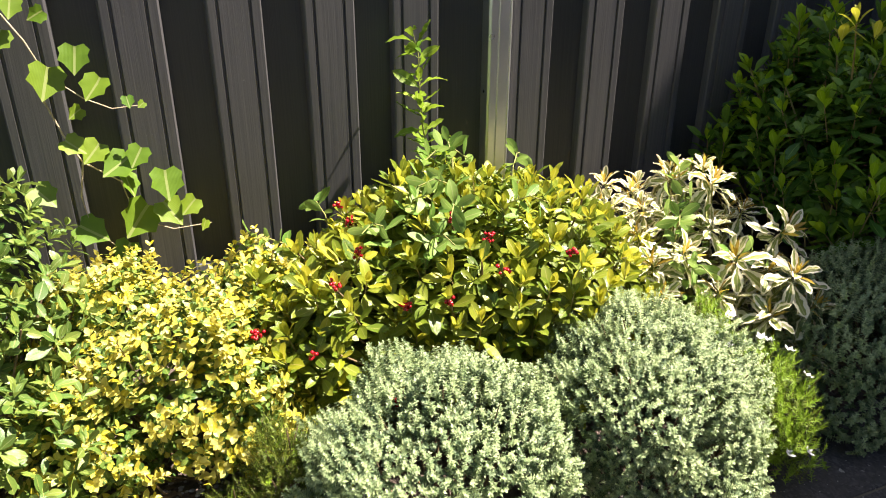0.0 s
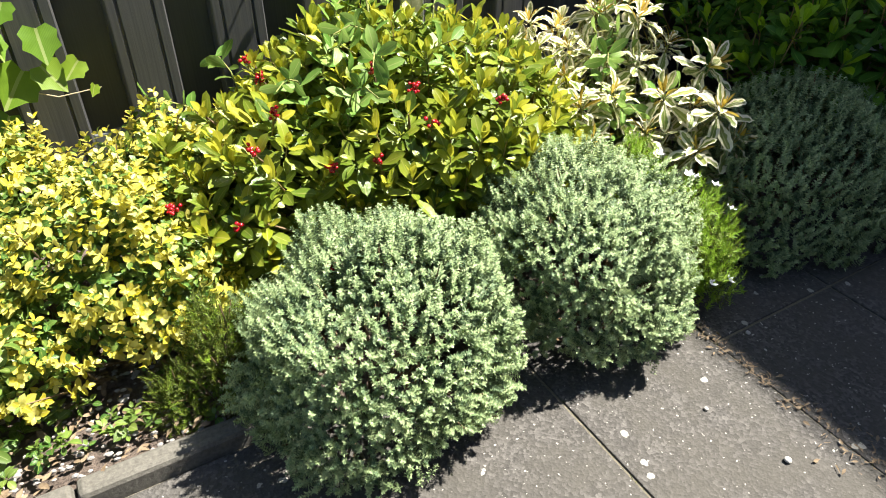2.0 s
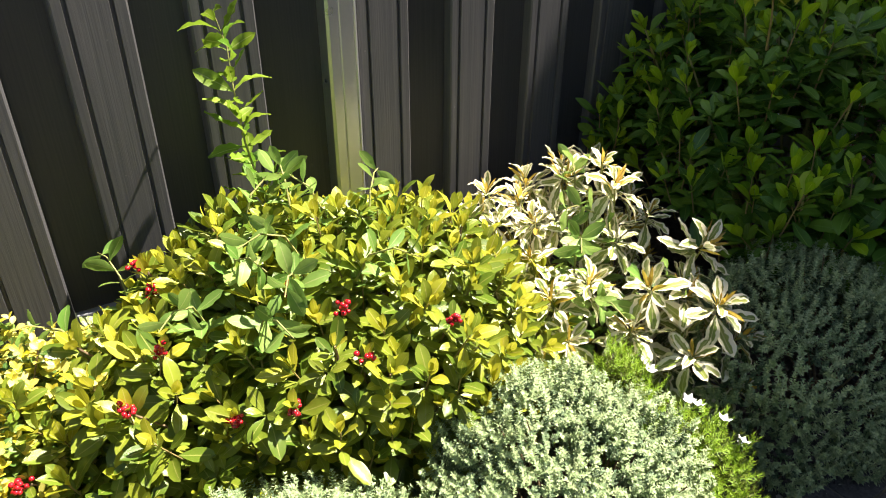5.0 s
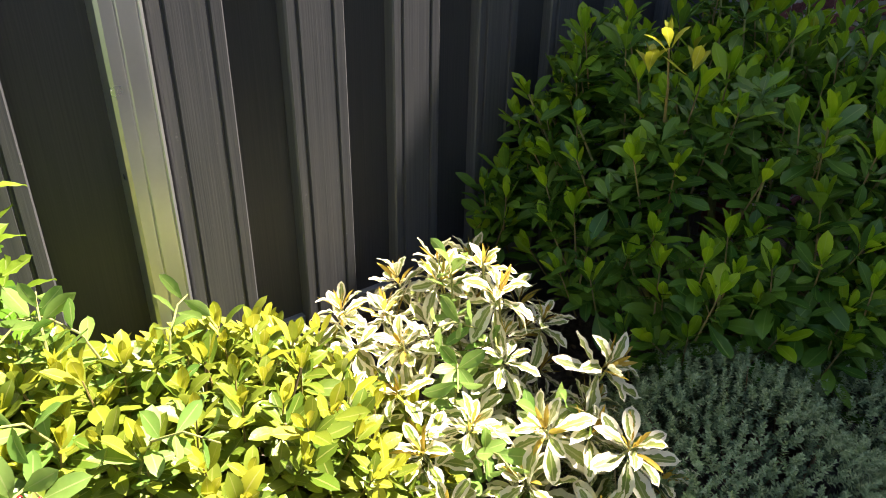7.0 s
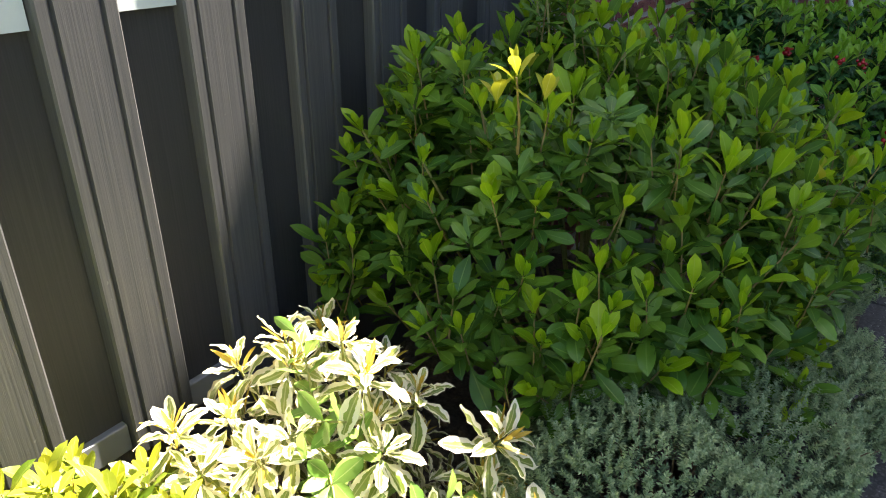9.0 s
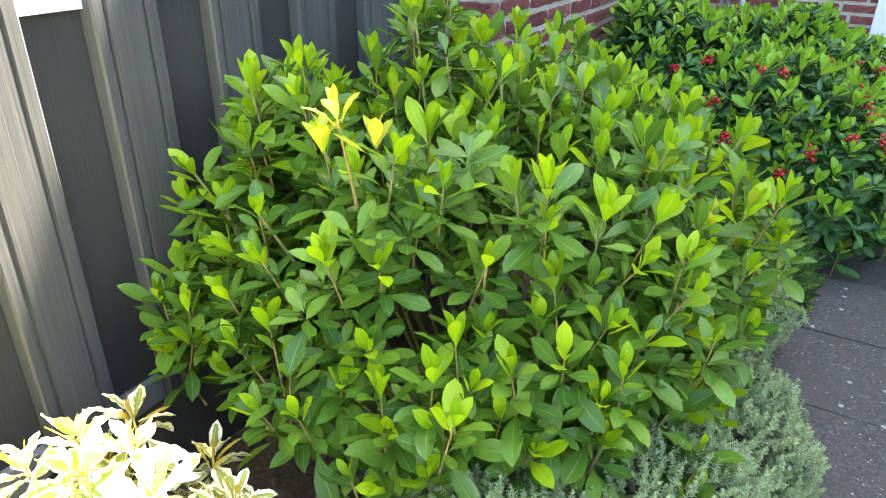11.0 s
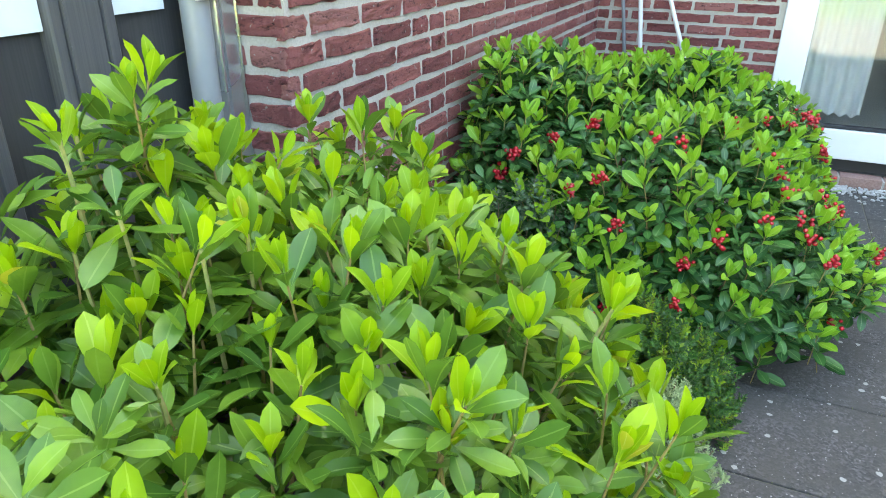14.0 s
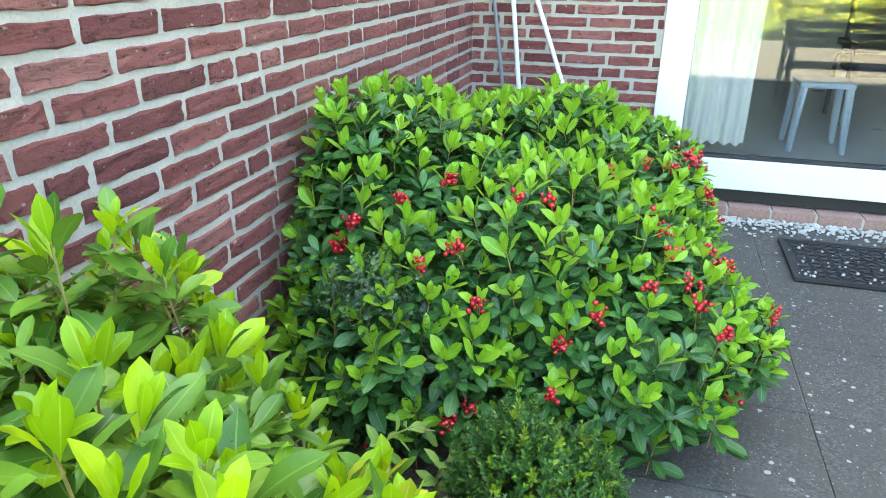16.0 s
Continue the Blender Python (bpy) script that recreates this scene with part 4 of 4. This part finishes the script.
leafy_shoot("privet_shoot", "tall thin leafy privet shoot before the fence", (0.70, 1.84, 0.0),
            [(0.02, 0.0, 0.30), (0.02, 0.0, 0.60), (0.0, 0.01, 0.72), (-0.005, 0.02, 0.84), (0.0, 0.04, 0.92), (-0.012, 0.05, 0.975)], 0.078, 31, IVY, LEAF_VAR, gap=0.019, loose=0.55)
for k, (x, y, z, a) in enumerate([(0.62, 1.70, 0.60, 0.4), (0.72, 1.66, 0.62, 1.4), (0.80, 1.66, 0.60, 2.3), (0.70, 1.56, 0.58, 3.4), (0.56, 1.62, 0.54, 5.0), (0.86, 1.60, 0.58, 0.9), (1.42, 1.56, 0.50, 1.0), (1.34, 1.46, 0.44, 4.0), (1.40, 1.34, 0.36, 5.2), (1.28, 1.36, 0.34, 4.6), (1.44, 1.46, 0.46, 2.8), (0.66, 1.50, 0.55, 4.2), (0.56, 1.48, 0.49, 4.9), (0.76, 1.48, 0.55, 5.4), (0.50, 1.56, 0.50, 3.9), (0.30, 1.74, 0.40, 3.0), (0.40, 1.78, 0.44, 1.8), (3.50, 1.18, 0.20, 4.4), (3.42, 1.30, 0.28, 5.0)]):
    c, s = math.cos(a), math.sin(a)
    leafy_shoot("compound_leaf_plant", "soft green self-sown seedling with compound leaves", (x, y, 0.0), [(0, 0, z * 0.3), (0.01 * c, 0.01 * s, z), (0.04 * c, 0.04 * s, z + 0.06), (0.09 * c, 0.09 * s, z + 0.085), (0.14 * c, 0.14 * s, z + 0.075)], 0.060, 40 + k, FERNY, LEAF_BROAD, gap=0.026)

# ivy on the fence
rng = np.random.default_rng(61)
ivy = thing("ivy", "trailing ivy with lobed green leaves on the fence", "climber", (0, 1.93, 0))
fol = Foliage(rng)
for path in ([(-0.40, 1.14), (-0.31, 1.06), (-0.27, 0.99), (-0.24, 0.91), (-0.17, 0.85), (-0.11, 0.82), (-0.03, 0.825)],
             [(-0.26, 0.86), (-0.23, 0.76), (-0.20, 0.69), (-0.12, 0.63), (-0.10, 0.52), (-0.01, 0.48), (0.09, 0.485)],
             [(-0.20, 0.69), (-0.22, 0.60), (-0.21, 0.51), (-0.15, 0.44)]):
    part("vine", tube(bmesh.new(), [Vector((x, -0.012, z)) for x, z in path], 0.0028, 0.0013, 6), STEM_PALE, ivy, "pale woody ivy vine")
for x, z, wide in ((-0.24, 0.90, 0.085), (-0.17, 0.95, 0.07), (-0.14, 0.88, 0.07), (-0.07, 0.84, 0.032), (-0.04, 0.83, 0.022), (-0.21, 0.74, 0.06), (-0.17, 0.72, 0.066), (-0.12, 0.68, 0.08),
                   (-0.07, 0.70, 0.06), (-0.09, 0.53, 0.105), (-0.01, 0.62, 0.085), (-0.10, 0.63, 0.066), (-0.01, 0.54, 0.08), (0.04, 0.55, 0.058), (-0.21, 0.51, 0.085), (-0.14, 0.44, 0.07),
                   (0.07, 0.49, 0.032), (-0.23, 1.05, 0.042), (-0.28, 1.07, 0.053), (-0.19, 0.82, 0.04), (-0.32, 1.0, 0.06), (-0.30, 0.62, 0.07)):
    th = rng.uniform(3.6, 5.8)
    ahead = np.array((math.cos(th), -0.45, math.sin(th)))
    ahead /= np.linalg.norm(ahead)
    fol.add(0, LEAF_IVY, leaf_matrix(np.array((x, -0.035, z)) - ahead * wide * 0.4, ahead, np.array((0.25, -1.0, 0.5)) + rng.normal(size=3) * 0.35, wide))
fol.build(ivy, [IVY], 300)

# ground plants and litter in the bed
for k, (x, y) in enumerate([(-0.28, 1.22), (-0.18, 1.30), (-0.36, 1.32), (-0.05, 1.20), (-0.12, 1.16), (0.03, 1.28), (-0.22, 1.17), (-0.34, 1.18), (-0.42, 1.24), (-0.10, 1.25), (0.06, 1.18), (-0.30, 1.28)]):
    rr = np.random.default_rng(70 + k)
    weed = thing("seedling", "small green seedling on the bare soil", "plant", (x, y, 0.03))
    f = Foliage(rr)
    for j in range(4):
        whorl(f, 0, 0, LEAF_ROUND, np.array((rr.uniform(-0.04, 0.04), rr.uniform(-0.04, 0.04), rr.uniform(0.015, 0.05))), UP + rr.normal(size=3) * 0.3, 6, rr.uniform(0.018, 0.036), 40, -5)
    f.build(weed, [PALE if k % 2 else EUONYMUS_GREEN], 24)
rr = np.random.default_rng(81)
litter = Foliage(rr)
for _ in range(620):
    p = np.array((rr.uniform(-0.5, 3.8), rr.uniform(1.12, 1.9), 0.045))
    if rr.uniform() < 0.5:
        p = np.array((rr.uniform(-0.45, 0.35), rr.uniform(1.12, 1.4), 0.045))
    litter.add(0, LEAF_LONG, leaf_matrix(p, np.array((*rr.normal(size=2), 0.0)), UP + rr.normal(size=3) * 0.3, rr.uniform(0.012, 0.034)))
for _ in range(260):
    along = rr.uniform(0.25, 0.88)
    wide = 0.05 if 0.38 < along < 0.48 else 0.014
    litter.add(0, NEEDLE if rr.uniform() < 0.7 else LEAF_LONG, leaf_matrix(np.array((1.205 + rr.normal() * wide, along, 0.004)), np.array((*rr.normal(size=2), 0.1)), UP + rr.normal(size=3) * 0.4, rr.uniform(0.006, 0.02)))
tagged(litter.joined("leaf_litter", litter.items, [DRY], None), "dry brown fallen leaves on the soil", "leaf litter", kind="stuff")

crumbs = bmesh.new()
for _ in range(520):
    r = rr.uniform(0.002, 0.007)
    bmesh.ops.create_icosphere(crumbs, subdivisions=1, radius=r, matrix=Matrix.Translation((rr.uniform(-0.5, 0.32), rr.uniform(1.125, 1.42), 0.028 + r)) @ Matrix.Rotation(rr.uniform(0, 6), 4, "X") @ Matrix.Diagonal((1.3, 0.9, 0.7, 1)))
tagged(part("soil_crumbs", crumbs, GRIT_GREY), "pale crumbs of stone and soil on the bed", "soil crumbs", kind="stuff")

# ---- paving ----
kerb_row = thing("kerb", "worn concrete kerb along the planting bed", "kerb", (0, 0, 0), kind="structure")
for k in range(5):
    x0 = -2.2 + k * 0.5
    part("kerb_stone", boxed(x0 + 0.003, min(x0 + 0.497, 0.297), 1.075, 1.125, -0.12, 0.045 - 0.004 * (k % 2), bevel=0.012), KERB, kerb_row)
pavement = tagged(part("pavement", boxed(-3.3, WALL_X - 0.09, -4.39, 1.074, -0.10, -0.006), JOINT_SAND), "paving of weathered concrete slabs with mossy joints", "paving", kind="structure")
SX, SY = 0.445, 0.60
slab_masters = []
for v in range(4):
    bm = boxed(0.0025, SX - 0.0025, 0.0025, SY - 0.0025, -0.045, 0.0, bevel=0.0025)
    slab_masters.append(mesh_of("slab", bm, SLAB))
rr = np.random.default_rng(91)
for i in range(-9, 12):
    for j in range(-7, 1):
        if i <= 0 and j == 0:
            continue
        x, y = 0.76 + i * SX, 0.20 + j * SY
        if x + SX > WALL_X - 0.10 or (j == 0 and y + SY > 1.07):
            continue
        ob = new("slab", slab_masters[int(rr.integers(4))])
        ob.parent = pavement
        ob.matrix_basis = pose(x, y, rr.uniform(-0.003, 0.001), rr.uniform(-0.15, 0.15), rr.uniform(-0.15, 0.15), rr.uniform(-0.12, 0.12))
for i in range(-9, 5):
    ob = new("slab", mesh_of("slab", boxed(0.76 + i * SX + 0.004, 0.76 + (i + 1) * SX - 0.004, 0.204 if i <= 0 else 0.804, 1.070, -0.045, -0.001, bevel=0.0025), SLAB))
    ob.parent = pavement
# moss tufts in the joints
moss_bm = Foliage(rr)
for _ in range(900):
    if rr.uniform() < 0.5:
        p = np.array((0.76 + SX * rr.integers(-2, 10) + rr.normal() * 0.004, rr.uniform(-0.9, 0.8), -0.006))
    else:
        p = np.array((rr.uniform(-0.4, 5.6), 0.20 + SY * rr.integers(-2, 1) + rr.normal() * 0.004, -0.006))
    moss_bm.add(0, NEEDLE, leaf_matrix(p, UP + rr.normal(size=3) * 0.9, rr.normal(size=3), rr.uniform(0.006, 0.014)))
tagged(moss_bm.joined("moss", moss_bm.items, [HEATH[1]], None), "thin moss tufts in the paving joints", "moss", kind="stuff")
# strewn bits on the paving
for k, (x, y, r) in enumerate([(1.06, 0.48, 0.008), (3.95, 0.10, 0.007), (4.3, 0.48, 0.006), (3.4, 0.45, 0.006), (4.7, 0.02, 0.006), (1.02, 0.66, 0.005), (1.3, 0.78, 0.006)]):
    bm = bmesh.new()
    bmesh.ops.create_icosphere(bm, subdivisions=2, radius=r)
    for v in bm.verts:
        v.co *= 1 + 0.25 * noise.noise(v.co * 120 + Vector((k, 0, 0)))
        v.co.z *= 0.7
    ob = part("pebble", bm, PEBBLE)
    ob.location = (x, y, r * 0.6)
    tagged(ob, "small white pebble lying on the paving", "pebble")

# brick edge and white pebbles below the door
edge = thing("brick_edging", "row of red bricks below the door threshold", "edging", (0, 0, 0), kind="structure")
for k in range(14):
    y1 = 0.75 - k * 0.225
    part("brick", boxed(WALL_X - 0.085, WALL_X + 0.02, y1 - 0.213, y1, -0.05, 0.055 + rr.uniform(-0.003, 0.003), bevel=0.003), EDGING, edge)
part("mortar_bed", boxed(WALL_X - 0.080, WALL_X + 0.018, 0.75 - 14 * 0.225, 0.75, -0.05, 0.047), MORTAR, edge)
rr = np.random.default_rng(95)
stones = bmesh.new()
for _ in range(760):
    r = rr.uniform(0.004, 0.012)
    m = Matrix.Translation((WALL_X - 0.10 - abs(rr.normal()) * 0.09, rr.uniform(-0.9, 0.48), r * 0.5)) @ Matrix.Rotation(rr.uniform(0, 6.3), 4, "Z") @ Matrix.Diagonal((1.25, 0.9, 0.7, 1))
    bmesh.ops.create_icosphere(stones, subdivisions=1, radius=r, matrix=m)
tagged(part("pebble_strip", stones, PEBBLE), "strip of loose white pebbles before the door", "pebbles", kind="stuff")

# door mat
mat = thing("door_mat", "black rubber door mat with raised loops before the door", "mat", (5.36, 0.0, 0.002))
part("mat_base", boxed(0.0, 0.50, -0.78, 0.085, 0.0, 0.010, bevel=0.004), BLACK, mat)
rim = bmesh.new()
for q in ((0.0, 0.50, -0.78, -0.76), (0.0, 0.50, 0.065, 0.085), (0.0, 0.02, -0.759, 0.064), (0.48, 0.50, -0.759, 0.064)):
    box(rim, *q, 0.0105, 0.018)
part("mat_rim", rim, BLACK, mat)
bars = bmesh.new()
for i in range(9):
    for j in range(16):
        x, y = 0.045 + i * 0.050, -0.735 + j * 0.050
        ring = [Vector((x + 0.020 * math.cos(a), y + 0.020 * math.sin(a) * (1.3 if (i + j) % 2 else 0.8), 0.014)) for a in np.linspace(0, math.tau, 9)]
        tube(bars, ring, 0.0036, 0.0036, 4)
tagged(part("mat_loops", bars, BLACK, mat), kind="stuff")
caught = bmesh.new()
for _ in range(90):
    r = rr.uniform(0.003, 0.009)
    bmesh.ops.create_icosphere(caught, subdivisions=1, radius=r, matrix=Matrix.Translation((rr.uniform(5.38, 5.84), rr.uniform(-0.76, 0.06), 0.018 + r * 0.4)))
tagged(part("mat_pebbles", caught, PEBBLE), "small white pebbles caught in the door mat", "pebbles", kind="stuff")

# poles leaning in the corner
for nm, a, b, r, lab in (("leaning_pole", (6.10, 1.42, 0.0), (6.235, 1.70, 2.3), 0.013, "white pole leaning in the brick corner"),
                         ("leaning_pole", (6.05, 0.98, 0.0), (6.21, 1.68, 1.75), 0.012, "white pole leaning aslant against the brick wall"),
                         ("broom_stick", (6.12, 1.50, 0.0), (6.225, 1.74, 1.6), 0.011, "grey stick standing in the brick corner")):
    ob = part(nm, tube(bmesh.new(), [Vector(a), Vector(a).lerp(Vector(b), 0.5), Vector(b)], r, r, 10), GREY_PROFILE if nm == "broom_stick" else POLE)
    tagged(ob, lab, "pole")

# garden beyond, seen only in the door's glass
for k, (x, y, r) in enumerate([(-4.1, -1.75, 0.55), (-4.0, -2.7, 0.62), (-4.2, -3.6, 0.6), (-5.2, -2.2, 0.8), (-5.4, -3.4, 0.85)]):
    rosette_shrub("golden_shrub", "low golden-leaved garden shrub in the sun", (x, y, -0.06), [(x, y, r * 0.7, r, r, r * 0.95)],
                  0.15, 0.10, LEAF_ROUND, [SKIMMIA_YOUNG, SKIMMIA_OLD], 8, 100 + k, singles=0, stems=10, rough=0.25, layers=((1.0, 1.0), (0.8, 0.8)))
bench = thing("garden_bench", "dark slatted garden bench standing on the shaded paving", "bench", (3.2, -0.86, 0.0))
for k in range(4):
    part("seat_slat", boxed(-0.18 + 0.1 * k, -0.09 + 0.1 * k, -0.46, 0.46, 0.42, 0.445, bevel=0.004), CHAIR, bench)
for k in range(3):
    part("back_slat", boxed(-0.235, -0.212, -0.46, 0.46, 0.56 + 0.085 * k, 0.615 + 0.085 * k, bevel=0.004), CHAIR, bench)
for sy in (-1, 1):
    y0, y1 = sorted((sy * 0.462, sy * 0.505))
    part("back_leg", boxed(-0.245, -0.20, y0, y1, 0.0, 0.82, bevel=0.005), CHAIR, bench)
    part("front_leg", boxed(0.17, 0.215, y0, y1, 0.0, 0.62, bevel=0.005), CHAIR, bench)
    part("armrest", boxed(-0.198, 0.24, y0 - 0.005, y1 + 0.005, 0.621, 0.65, bevel=0.006), CHAIR, bench)
    part("rail", boxed(-0.198, 0.168, y0 + 0.008, y1 - 0.008, 0.375, 0.418), CHAIR, bench)

# ---- bricks ----
lay(wall_a, (CORNER_X, WALL_Y, 0), 0, WALL_X - CORNER_X, 25, lambda a, z: z > 0.30 and z < 1.62 and a < 2.6)
lay(wall_a, (CORNER_X, 2.30, 0), -90, 2.30 - WALL_Y - 0.004, 25, lambda a, z: z > 0.5)
lay(wall_b, (WALL_X, WALL_Y, 0), -90, WALL_Y - DOOR_Y1, 25, lambda a, z: z > 0.3)

# repeats that belong together
GROUPS = {"hebe_shrub": "rounded hebe shrubs along the bed", "golden_shrub": "golden shrubs across the garden", "compound_leaf_plant": "self-sown seedlings between the shrubs",
          "seedling": "seedlings on the bare soil", "pebble": "pebbles strewn on the paving", "leaning_pole": "poles leaning in the brick corner"}
for ob in list(scene.objects):
    kind_name = ob.name.split(".")[0]
    if ob.parent is None and kind_name in GROUPS:
        tagged(ob, group=GROUPS[kind_name])
